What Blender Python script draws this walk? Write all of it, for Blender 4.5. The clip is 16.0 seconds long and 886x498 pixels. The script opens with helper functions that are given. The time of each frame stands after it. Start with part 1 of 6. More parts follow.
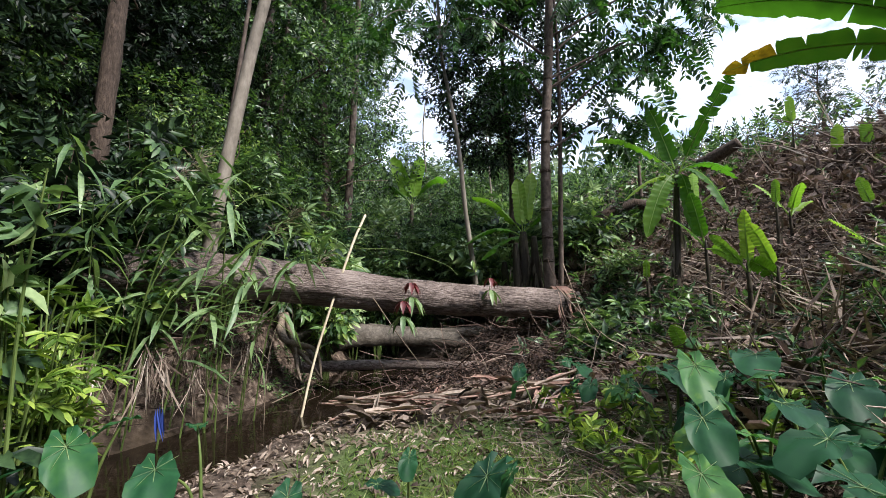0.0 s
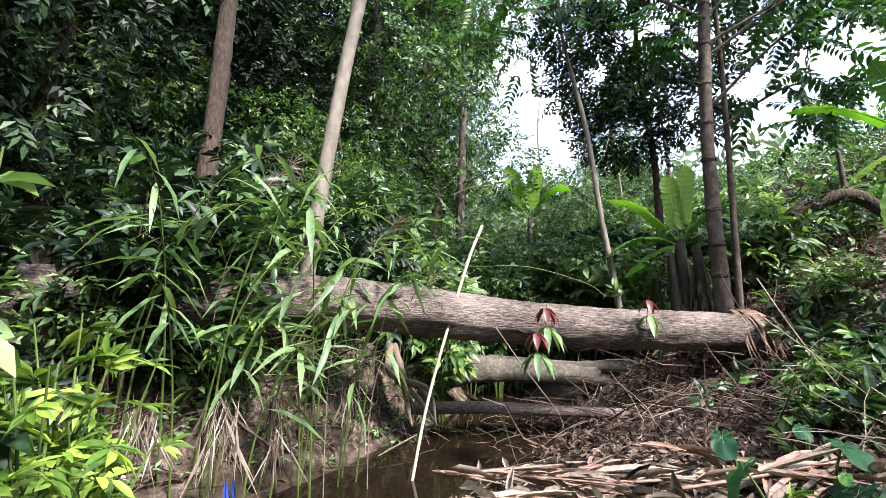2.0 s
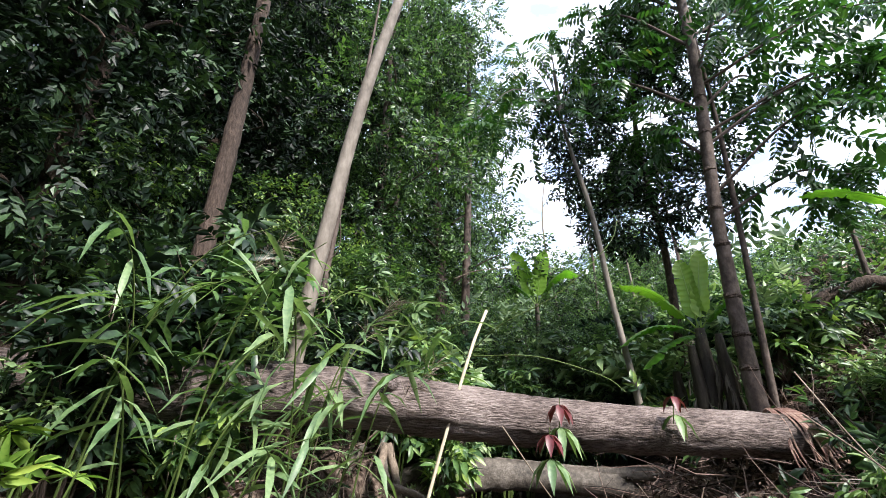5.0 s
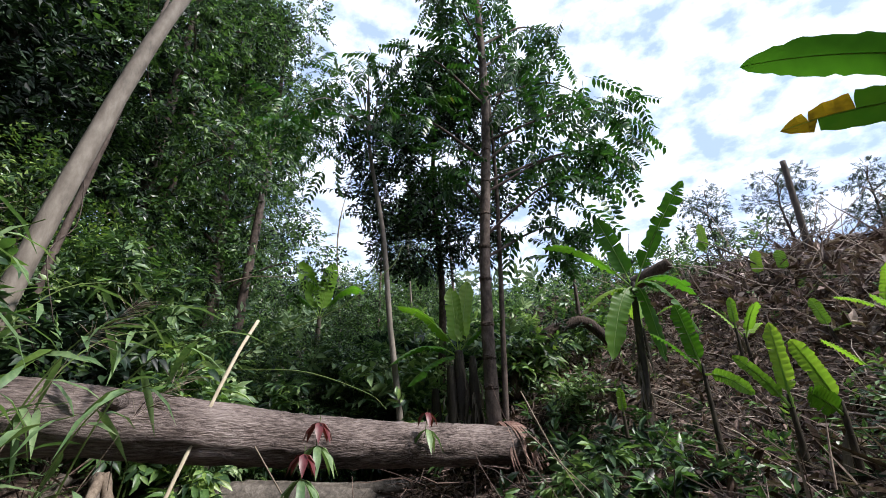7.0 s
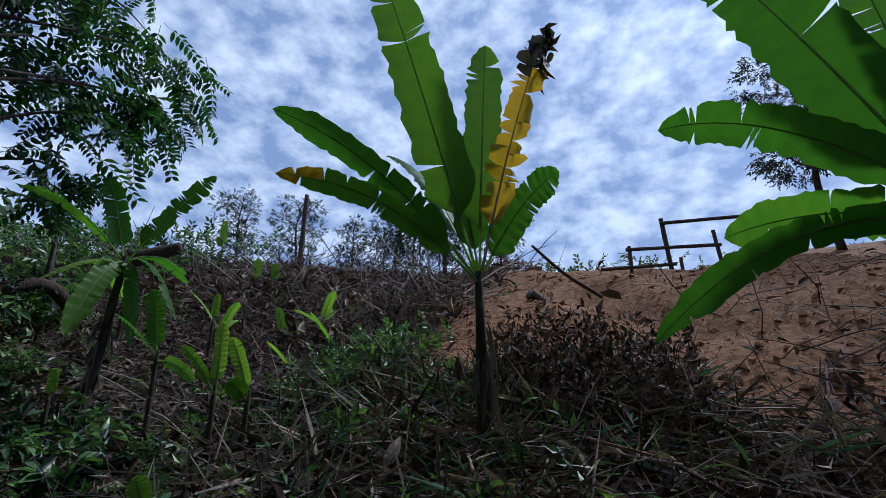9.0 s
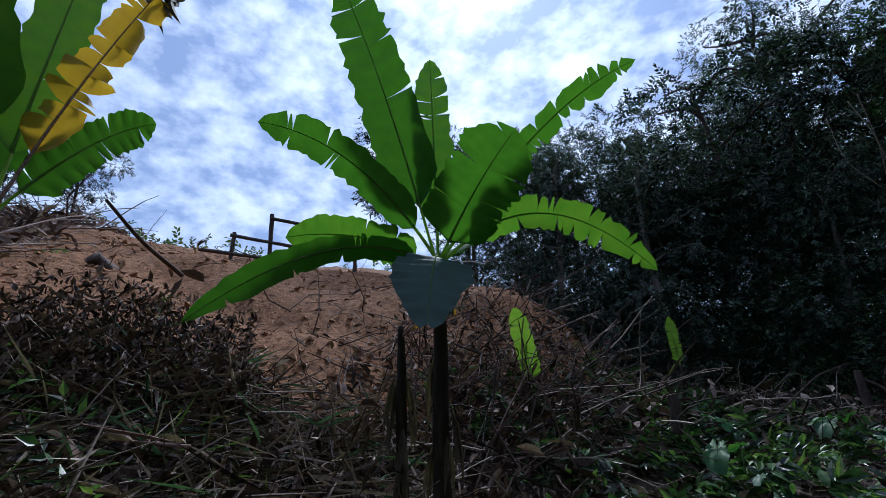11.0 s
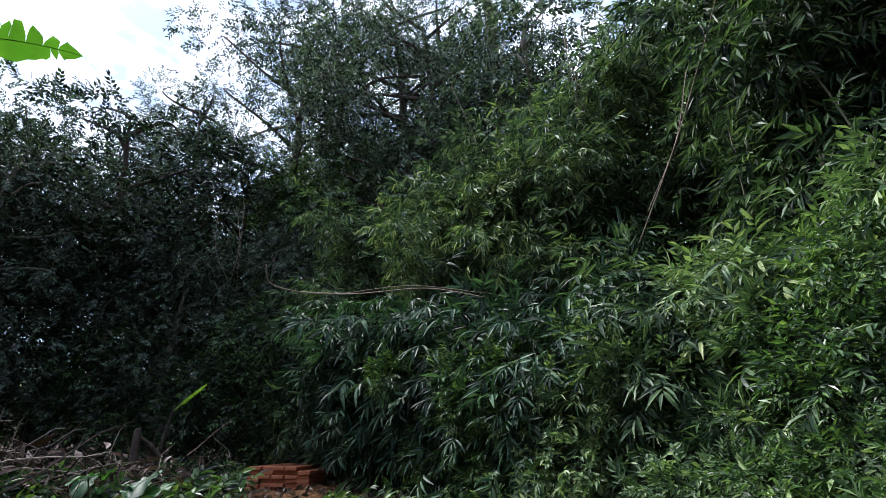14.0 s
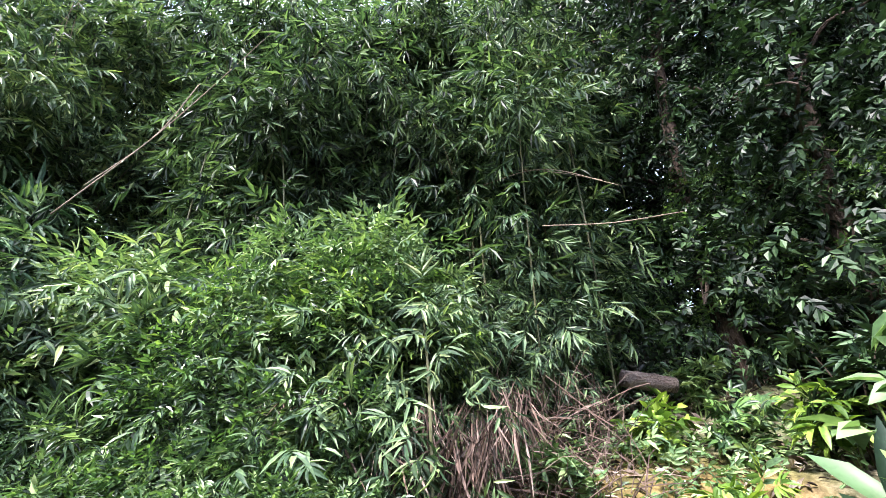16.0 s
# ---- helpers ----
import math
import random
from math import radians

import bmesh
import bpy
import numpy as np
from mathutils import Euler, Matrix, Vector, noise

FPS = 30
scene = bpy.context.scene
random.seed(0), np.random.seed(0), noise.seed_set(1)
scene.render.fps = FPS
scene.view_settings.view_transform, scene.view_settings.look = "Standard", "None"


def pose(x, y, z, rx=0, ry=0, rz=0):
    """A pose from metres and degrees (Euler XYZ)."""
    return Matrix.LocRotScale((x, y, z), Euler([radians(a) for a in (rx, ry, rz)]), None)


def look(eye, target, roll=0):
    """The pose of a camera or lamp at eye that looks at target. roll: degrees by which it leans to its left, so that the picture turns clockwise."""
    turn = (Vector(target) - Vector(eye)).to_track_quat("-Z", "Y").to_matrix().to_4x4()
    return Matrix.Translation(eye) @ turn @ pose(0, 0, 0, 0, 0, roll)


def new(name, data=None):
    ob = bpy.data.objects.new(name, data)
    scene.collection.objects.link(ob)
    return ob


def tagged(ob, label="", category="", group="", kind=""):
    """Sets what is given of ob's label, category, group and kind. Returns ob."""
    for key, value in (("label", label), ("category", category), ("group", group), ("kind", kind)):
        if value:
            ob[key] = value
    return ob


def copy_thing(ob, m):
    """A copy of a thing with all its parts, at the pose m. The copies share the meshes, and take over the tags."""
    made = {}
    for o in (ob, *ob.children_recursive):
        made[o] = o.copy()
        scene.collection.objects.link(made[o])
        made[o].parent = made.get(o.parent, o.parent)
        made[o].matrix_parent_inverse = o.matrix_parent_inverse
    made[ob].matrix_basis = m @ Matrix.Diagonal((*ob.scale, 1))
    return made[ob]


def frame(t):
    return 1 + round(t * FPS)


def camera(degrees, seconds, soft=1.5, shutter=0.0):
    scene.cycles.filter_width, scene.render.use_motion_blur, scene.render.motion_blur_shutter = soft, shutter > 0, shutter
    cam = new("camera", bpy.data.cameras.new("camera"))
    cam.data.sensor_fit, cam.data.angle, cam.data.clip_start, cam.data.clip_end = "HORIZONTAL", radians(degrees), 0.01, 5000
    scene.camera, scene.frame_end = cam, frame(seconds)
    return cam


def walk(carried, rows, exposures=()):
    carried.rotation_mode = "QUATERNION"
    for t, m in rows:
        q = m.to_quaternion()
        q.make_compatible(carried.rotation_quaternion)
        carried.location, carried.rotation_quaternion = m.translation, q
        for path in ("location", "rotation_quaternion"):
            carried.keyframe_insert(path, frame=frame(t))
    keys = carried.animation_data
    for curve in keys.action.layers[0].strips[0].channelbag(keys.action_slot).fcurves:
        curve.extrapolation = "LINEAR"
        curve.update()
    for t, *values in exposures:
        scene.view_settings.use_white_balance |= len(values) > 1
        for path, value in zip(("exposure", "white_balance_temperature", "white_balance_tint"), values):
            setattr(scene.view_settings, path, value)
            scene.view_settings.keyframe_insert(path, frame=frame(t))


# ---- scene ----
cam = camera(88.7, 16.0, soft=0.5)
METRES, EYE, TILT, LEAN, TURN = 3.6, 1.35, 5.5, 0.0, 0.0
ROWS = [
    (0.0, 0.0, 0.0, 0.0, 0.0, 0.0, -0.0),
    (0.5, -0.0354, 0.1108, 0.004, 5.4, 0.55, 0.66),
    (1.0, -0.048, 0.2077, -0.0062, 11.45, 0.93, 1.29),
    (1.5, -0.0487, 0.3005, -0.0053, 13.43, 1.46, 1.44),
    (2.0, -0.0856, 0.3645, -0.0089, 14.04, 2.69, 1.61),
    (2.5, -0.1097, 0.406, -0.0077, 15.18, 3.95, 1.72),
    (3.0, -0.0887, 0.4475, -0.012, 16.25, 5.81, 1.73),
    (3.5, -0.0896, 0.4605, -0.0122, 16.84, 8.05, 1.79),
    (6.0, -0.0927, 0.4667, -0.0056, 7.3, 15.97, 1.21),
    (6.5, -0.0767, 0.4706, -0.0023, -1.32, 16.27, 0.36),
    (7.0, -0.0653, 0.4684, -0.0031, -11.85, 15.28, -0.61),
    (7.5, -0.0902, 0.4706, -0.0034, -24.84, 15.01, -1.79),
    (8.0, -0.0922, 0.4541, -0.0009, -39.59, 15.29, -3.04),
    (8.5, -0.061, 0.3907, 0.0046, -55.21, 16.09, -4.17),
    (9.0, -0.0419, 0.3604, 0.0031, -69.48, 16.78, -4.98),
    (11.5, -0.0515, 0.2603, 0.0002, -130.44, 21.71, -4.11),
    (12.0, -0.0531, 0.2474, 0.006, -143.64, 24.02, -3.31),
    (12.5, -0.042, 0.2522, 0.0079, -155.36, 25.26, -2.45),
    (13.0, -0.0208, 0.2603, 0.0071, -167.13, 26.5, -1.29),
    (13.5, -0.0389, 0.2774, 0.0084, -179.14, 27.76, -0.03),
    (14.0, -0.0721, 0.2952, 0.0075, -190.69, 28.4, 1.11),
    (14.5, -0.0881, 0.3073, 0.0062, -204.29, 28.53, 2.43),
    (15.0, -0.09, 0.2869, 0.0108, -221.46, 27.7, 4.01),
    (15.5, -0.0864, 0.265, 0.0114, -240.72, 26.68, 5.54),
    (16.0, -0.0871, 0.2822, 0.0079, -260.07, 25.11, 6.51),
]
EXPOSURES = [(0.0, 0.85, 6400, 8), (0.7, 1.2, 6400, 8), (2.0, 1.68, 6350, 9), (3.5, 1.55, 6300, 9), (6.2, 1.08, 6300, 10), (7.0, 0.65, 6250, 10), (7.5, 0.0, 5900, 10), (8.0, -0.3, 5650, 10), (9.2, -0.55, 5250, 9), (11.3, -0.3, 5250, 10), (12.5, -0.1, 5850, 10), (13.5, 0.4, 6000, 10), (14.0, 0.75, 6000, 11), (14.5, 1.0, 6000, 12), (15.3, 1.6, 6050, 13), (16.0, 2.28, 6200, 14)]
walk(cam, [(t, pose(0, 0, EYE, TILT, LEAN, TURN) @ pose(METRES * x, METRES * y, METRES * z, 90 + pitch, roll, yaw)) for t, x, y, z, yaw, pitch, roll in ROWS], EXPOSURES)

# ---- light: cloudy sky and a weak, wide sun behind the clouds ----
SUN_ELEVATION, SUN_AZIMUTH = 50.0, -124.0
world = bpy.data.worlds.new("sky")
world.use_nodes = True
scene.world = world
wn, wl = world.node_tree.nodes, world.node_tree.links
wn.clear()
w_out = wn.new("ShaderNodeOutputWorld")
w_bg = wn.new("ShaderNodeBackground")
w_sky = wn.new("ShaderNodeTexSky")
w_sky.sky_type = "NISHITA"
w_sky.sun_disc = False
w_sky.sun_elevation = radians(SUN_ELEVATION)
w_sky.sun_rotation = radians(-SUN_AZIMUTH)
w_dim = wn.new("ShaderNodeMix")
w_dim.data_type, w_dim.blend_type = "RGBA", "MULTIPLY"
w_dim.inputs[0].default_value = 1.0
w_dim.inputs[7].default_value = (0.13, 0.13, 0.13, 1)
w_co = wn.new("ShaderNodeTexCoord")
w_map = wn.new("ShaderNodeMapping")
w_map.inputs["Scale"].default_value = (1.0, 1.0, 1.7)
w_n1 = wn.new("ShaderNodeTexNoise")
w_n1.inputs["Scale"].default_value = 12.0
w_n1.inputs["Detail"].default_value = 7.0
w_n1.inputs["Roughness"].default_value = 0.55
w_ramp = wn.new("ShaderNodeValToRGB")
w_ramp.color_ramp.elements[0].position, w_ramp.color_ramp.elements[0].color = 0.38, (0.92, 1.15, 1.72, 1)
w_ramp.color_ramp.elements[1].position, w_ramp.color_ramp.elements[1].color = 0.66, (2.75, 2.85, 3.05, 1)
w_mix = wn.new("ShaderNodeMix")
w_mix.data_type = "RGBA"
w_mix.inputs[0].default_value = 0.68
wl.new(w_co.outputs["Generated"], w_map.inputs["Vector"])
wl.new(w_map.outputs["Vector"], w_n1.inputs["Vector"])
wl.new(w_n1.outputs["Fac"], w_ramp.inputs["Fac"])
wl.new(w_sky.outputs["Color"], w_dim.inputs[6])
wl.new(w_dim.outputs[2], w_mix.inputs[6])
# thin cloud scatters the hidden sun forwards: brighter cloud round its direction
w_dot = wn.new("ShaderNodeVectorMath")
w_dot.operation = "DOT_PRODUCT"
w_dot.inputs[1].default_value = (-math.sin(radians(SUN_AZIMUTH)) * math.cos(radians(SUN_ELEVATION)), math.cos(radians(SUN_AZIMUTH)) * math.cos(radians(SUN_ELEVATION)), math.sin(radians(SUN_ELEVATION)))
wl.new(w_co.outputs["Generated"], w_dot.inputs[0])
w_top = wn.new("ShaderNodeMath")
w_top.operation, w_top.inputs[1].default_value = "MAXIMUM", 0.0
wl.new(w_dot.outputs["Value"], w_top.inputs[0])
w_pow = wn.new("ShaderNodeMath")
w_pow.operation, w_pow.inputs[1].default_value = "POWER", 14.0
wl.new(w_top.outputs[0], w_pow.inputs[0])
w_amp = wn.new("ShaderNodeMath")
w_amp.operation = "MULTIPLY_ADD"
w_amp.inputs[1].default_value, w_amp.inputs[2].default_value = 0.4, 0.9
wl.new(w_pow.outputs[0], w_amp.inputs[0])
w_lit = wn.new("ShaderNodeVectorMath")
w_lit.operation = "SCALE"
wl.new(w_ramp.outputs["Color"], w_lit.inputs[0])
wl.new(w_amp.outputs[0], w_lit.inputs["Scale"])
wl.new(w_lit.outputs["Vector"], w_mix.inputs[7])
wl.new(w_mix.outputs[2], w_bg.inputs["Color"])
w_bg.inputs["Strength"].default_value = 0.62
wl.new(w_bg.outputs["Background"], w_out.inputs["Surface"])
sun_lamp = bpy.data.lights.new("sun", "SUN")
sun_lamp.energy, sun_lamp.angle, sun_lamp.color = 4.5, radians(10), (1.0, 0.95, 0.87)
sun = new("sun", sun_lamp)
a, e = radians(SUN_AZIMUTH), radians(SUN_ELEVATION)
sun.matrix_world = look((-math.sin(a) * math.cos(e) * 60, math.cos(a) * math.cos(e) * 60, math.sin(e) * 60), (0, 0, 0))


# ---- materials ----
def material(name):
    m = bpy.data.materials.new(name)
    m.use_nodes = True
    n = m.node_tree.nodes
    return m, n, m.node_tree.links, n["Principled BSDF"]


def ramp(n, stops):
    r = n.new("ShaderNodeValToRGB")
    el = r.color_ramp.elements
    while len(el) < len(stops):
        el.new(0.5)
    for k, (p, c) in enumerate(stops):
        el[k].position, el[k].color = p, (*c, 1)
    return r


def leaf_material(name, stops, rough=0.45, glow=0.35, blotch=30.0, island=True, spec=0.5):
    """Leaf skin: colour differs from leaf to leaf, fine blotches, light shines through."""
    m, n, l, b = material(name)
    geo = n.new("ShaderNodeNewGeometry")
    tex = n.new("ShaderNodeTexNoise")
    tex.inputs["Scale"].default_value = blotch
    tex.inputs["Detail"].default_value = 3
    l.new(geo.outputs["Position"], tex.inputs["Vector"])
    mix = n.new("ShaderNodeMath")
    mix.operation = "MULTIPLY_ADD"
    l.new(tex.outputs["Fac"], mix.inputs[0])
    mix.inputs[1].default_value = 0.5
    if island:
        half = n.new("ShaderNodeMath")
        half.operation = "MULTIPLY_ADD"
        l.new(geo.outputs["Random Per Island"], half.inputs[0])
        half.inputs[1].default_value = 0.7
        info = n.new("ShaderNodeObjectInfo")
        own = n.new("ShaderNodeMath")
        own.operation = "MULTIPLY_ADD"
        l.new(info.outputs["Random"], own.inputs[0])
        own.inputs[1].default_value, own.inputs[2].default_value = 0.26, -0.22
        l.new(own.outputs[0], half.inputs[2])
        l.new(half.outputs[0], mix.inputs[2])
    else:
        info = n.new("ShaderNodeObjectInfo")
        half = n.new("ShaderNodeMath")
        half.operation = "MULTIPLY_ADD"
        l.new(info.outputs["Random"], half.inputs[0])
        half.inputs[1].default_value, half.inputs[2].default_value = 0.5, 0.0
        l.new(half.outputs[0], mix.inputs[2])
    r = ramp(n, stops)
    l.new(mix.outputs[0], r.inputs["Fac"])
    l.new(r.outputs["Color"], b.inputs["Base Color"])
    b.inputs["Roughness"].default_value = rough
    b.inputs["Specular IOR Level"].default_value = spec
    tr = n.new("ShaderNodeBsdfTranslucent")
    gain = n.new("ShaderNodeMix")
    gain.data_type, gain.blend_type = "RGBA", "MULTIPLY"
    gain.inputs[0].default_value = 1
    gain.inputs[7].default_value = (1.3, 1.45, 0.7, 1)
    l.new(r.outputs["Color"], gain.inputs[6])
    l.new(gain.outputs[2], tr.inputs["Color"])
    ms = n.new("ShaderNodeMixShader")
    ms.inputs[0].default_value = glow
    l.new(b.outputs[0], ms.inputs[1])
    l.new(tr.outputs[0], ms.inputs[2])
    l.new(ms.outputs[0], n["Material Output"].inputs["Surface"])
    return m


def rough_material(name, stops, scale=(20, 20, 20), rough=0.85, bump=0.4, detail=8, coord="Object", big=1.2, spec=0.3, distance=0.02, turn=0.0):
    """Bark, wood, soil: stretched grain, a second large-scale variation and relief."""
    m, n, l, b = material(name)
    co = n.new("ShaderNodeTexCoord")
    mp = n.new("ShaderNodeMapping")
    mp.vector_type = "TEXTURE"
    mp.inputs["Rotation"].default_value = (0, 0, radians(turn))
    mp.inputs["Scale"].default_value = [1 / q for q in scale]
    l.new(co.outputs[coord], mp.inputs["Vector"])
    t1 = n.new("ShaderNodeTexNoise")
    t1.inputs["Scale"].default_value = 1
    t1.inputs["Detail"].default_value = detail
    t1.inputs["Roughness"].default_value = 0.65
    l.new(mp.outputs[0], t1.inputs["Vector"])
    t2 = n.new("ShaderNodeTexNoise")
    t2.inputs["Scale"].default_value = big
    t2.inputs["Detail"].default_value = 3
    l.new(co.outputs[coord], t2.inputs["Vector"])
    add = n.new("ShaderNodeMath")
    add.operation = "MULTIPLY_ADD"
    l.new(t2.outputs["Fac"], add.inputs[0])
    add.inputs[1].default_value = 0.55
    sub = n.new("ShaderNodeMath")
    sub.operation = "MULTIPLY_ADD"
    l.new(t1.outputs["Fac"], sub.inputs[0])
    sub.inputs[1].default_value, sub.inputs[2].default_value = 0.9, -0.22
    l.new(sub.outputs[0], add.inputs[2])
    r = ramp(n, stops)
    l.new(add.outputs[0], r.inputs["Fac"])
    l.new(r.outputs["Color"], b.inputs["Base Color"])
    b.inputs["Roughness"].default_value = rough
    b.inputs["Specular IOR Level"].default_value = spec
    bp = n.new("ShaderNodeBump")
    bp.inputs["Strength"].default_value = bump
    bp.inputs["Distance"].default_value = distance
    l.new(t1.outputs["Fac"], bp.inputs["Height"])
    l.new(bp.outputs[0], b.inputs["Normal"])
    return m


# Near-black first stops put the shadow between leaves into single leaves' colour.
LEAF_FOREST = leaf_material("forest_leaf", [(0.12, (0.005, 0.012, 0.007)), (0.4, (0.03, 0.065, 0.027)), (0.75, (0.11, 0.2, 0.06)), (0.97, (0.25, 0.34, 0.09))], 0.4, 0.3, spec=0.5)
# Near-black leaf colour carries canopy shade that no geometry casts.
LEAF_SHADED_DARK = leaf_material("shaded_dark_leaf", [(0.18, (0.002, 0.005, 0.003)), (0.55, (0.009, 0.022, 0.011)), (0.95, (0.06, 0.11, 0.045))], 0.48, 0.1, spec=0.3)
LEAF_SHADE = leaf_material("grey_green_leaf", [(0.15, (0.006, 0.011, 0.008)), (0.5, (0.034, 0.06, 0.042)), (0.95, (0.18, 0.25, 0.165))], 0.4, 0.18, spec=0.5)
LEAF_BRIGHT = leaf_material("bright_leaf", [(0.1, (0.02, 0.045, 0.01)), (0.5, (0.1, 0.18, 0.028)), (0.92, (0.33, 0.42, 0.08))], 0.45, 0.28, spec=0.35)
LEAF_BAMBOO = leaf_material("bamboo_leaf", [(0.12, (0.006, 0.014, 0.008)), (0.42, (0.044, 0.084, 0.044)), (0.76, (0.15, 0.225, 0.105)), (0.98, (0.32, 0.37, 0.17))], 0.5, 0.24, spec=0.35)
LEAF_CANE = leaf_material("cane_leaf", [(0.05, (0.018, 0.038, 0.02)), (0.45, (0.09, 0.16, 0.066)), (0.95, (0.3, 0.39, 0.18))], 0.45, 0.28, spec=0.45)
LEAF_DROOP = leaf_material("drooping_leaf", [(0.14, (0.004, 0.012, 0.007)), (0.48, (0.026, 0.062, 0.038)), (0.95, (0.11, 0.2, 0.11))], 0.52, 0.2, spec=0.35)
LEAF_UNDERSIDE = leaf_material("waxy_leaf_underside", [(0.1, (0.03, 0.06, 0.055)), (0.5, (0.045, 0.085, 0.075)), (0.95, (0.075, 0.125, 0.11))], 0.55, 0.08, 9, island=False, spec=0.3)
LEAF_PINNATE = leaf_material("pinnate_leaf", [(0.05, (0.014, 0.04, 0.012)), (0.5, (0.03, 0.09, 0.02)), (0.86, (0.07, 0.14, 0.03)), (0.93, (0.22, 0.11, 0.02)), (0.99, (0.25, 0.06, 0.02))], 0.4, 0.35)
LEAF_RED = leaf_material("red_leaf", [(0.1, (0.04, 0.007, 0.009)), (0.6, (0.12, 0.018, 0.022)), (0.95, (0.08, 0.055, 0.03))], 0.45, 0.2)
LEAF_TARO = leaf_material("taro_leaf", [(0.2, (0.008, 0.042, 0.022)), (0.5, (0.02, 0.085, 0.032)), (0.72, (0.05, 0.145, 0.038)), (0.86, (0.15, 0.26, 0.035))], 0.5, 0.28, 14, island=False, spec=0.28)
LEAF_BANANA = leaf_material("banana_leaf", [(0.1, (0.03, 0.09, 0.01)), (0.5, (0.055, 0.15, 0.014)), (0.95, (0.12, 0.21, 0.022))], 0.45, 0.52, 9, island=False, spec=0.3)
LEAF_YOUNG = leaf_material("young_banana_leaf", [(0.1, (0.11, 0.22, 0.03)), (0.5, (0.18, 0.32, 0.04)), (0.95, (0.3, 0.4, 0.06))], 0.4, 0.45, 12, island=False)
LEAF_YELLOW = leaf_material("yellowed_banana_leaf", [(0.15, (0.05, 0.03, 0.012)), (0.35, (0.4, 0.22, 0.015)), (0.8, (0.55, 0.36, 0.03)), (0.97, (0.3, 0.3, 0.04))], 0.55, 0.5, 11, island=False)
LEAF_WITHERED = leaf_material("withered_leaf", [(0.1, (0.03, 0.022, 0.018)), (0.5, (0.09, 0.07, 0.055)), (0.95, (0.2, 0.17, 0.14))], 0.7, 0.12)
# Dark first stops of litter and brush stand in for shadowed gaps in heaps.
LITTER = leaf_material("leaf_litter", [(0.08, (0.018, 0.012, 0.01)), (0.35, (0.12, 0.086, 0.07)), (0.65, (0.32, 0.25, 0.21)), (0.95, (0.56, 0.48, 0.43))], 0.7, 0.08, spec=0.25)
BRUSH = leaf_material("dry_brush", [(0.1, (0.009, 0.006, 0.005)), (0.4, (0.06, 0.038, 0.032)), (0.75, (0.2, 0.135, 0.115)), (0.97, (0.46, 0.37, 0.32))], 0.75, 0.05, spec=0.25)
GRASS = leaf_material("grass_blade", [(0.05, (0.05, 0.1, 0.02)), (0.5, (0.12, 0.2, 0.045)), (0.95, (0.3, 0.32, 0.12))], 0.5, 0.35)
RIDGE_LEAF = leaf_material("ridge_leaf", [(0.05, (0.03, 0.055, 0.022)), (0.5, (0.07, 0.11, 0.045)), (0.95, (0.13, 0.17, 0.08))], 0.6, 0.2)
BARK_LOG = rough_material("weathered_log_bark", [(0.3, (0.02, 0.014, 0.012)), (0.42, (0.1, 0.075, 0.068)), (0.56, (0.215, 0.168, 0.155)), (0.78, (0.37, 0.31, 0.285))], (9, 46, 46), 0.85, 1.0, 12, distance=0.05, turn=27)
BARK_PALE = rough_material("smooth_grey_bark", [(0.2, (0.09, 0.074, 0.062)), (0.5, (0.19, 0.16, 0.135)), (0.8, (0.3, 0.262, 0.225))], (14, 14, 6), 0.75, 0.3)
BARK_DARK = rough_material("cracked_dark_bark", [(0.25, (0.014, 0.01, 0.008)), (0.5, (0.058, 0.04, 0.032)), (0.8, (0.14, 0.1, 0.08))], (26, 26, 9), 0.9, 0.9, distance=0.035)
BARK_TREE = rough_material("ringed_brown_bark", [(0.25, (0.02, 0.014, 0.012)), (0.5, (0.085, 0.062, 0.053)), (0.8, (0.19, 0.15, 0.13))], (12, 12, 7), 0.85, 0.8)
BARK_WET = rough_material("damp_rotten_log", [(0.25, (0.022, 0.018, 0.015)), (0.5, (0.085, 0.07, 0.058)), (0.8, (0.22, 0.19, 0.165))], (18, 9, 18), 0.7, 0.8)
STICK_PALE = rough_material("bleached_stick", [(0.2, (0.3, 0.24, 0.17)), (0.5, (0.46, 0.39, 0.29)), (0.8, (0.58, 0.51, 0.4))], (30, 30, 8), 0.7, 0.2)
STICK_DRY = rough_material("dry_twig", [(0.2, (0.06, 0.042, 0.032)), (0.5, (0.17, 0.13, 0.1)), (0.8, (0.33, 0.27, 0.21))], (30, 30, 30), 0.85, 0.3)
STALK = rough_material("dead_banana_stalk", [(0.25, (0.09, 0.045, 0.04)), (0.45, (0.25, 0.14, 0.115)), (0.62, (0.41, 0.28, 0.225)), (0.85, (0.54, 0.44, 0.36))], (6, 50, 50), 0.65, 0.5, spec=0.3)
PSEUDOSTEM = rough_material("banana_stem", [(0.25, (0.01, 0.008, 0.006)), (0.5, (0.032, 0.024, 0.017)), (0.8, (0.1, 0.085, 0.05))], (25, 25, 5), 0.65, 0.5)
RIB = leaf_material("pale_midrib", [(0.1, (0.16, 0.24, 0.06)), (0.5, (0.24, 0.34, 0.1)), (0.9, (0.34, 0.42, 0.16))], 0.5, 0.6, island=False)
STEM_GREEN = rough_material("green_stem", [(0.2, (0.04, 0.07, 0.02)), (0.5, (0.09, 0.13, 0.035)), (0.8, (0.17, 0.21, 0.07))], (20, 20, 5), 0.5, 0.15)
CULM = rough_material("bamboo_culm", [(0.2, (0.05, 0.06, 0.03)), (0.5, (0.11, 0.11, 0.06)), (0.8, (0.22, 0.2, 0.12))], (20, 20, 4), 0.5, 0.15)
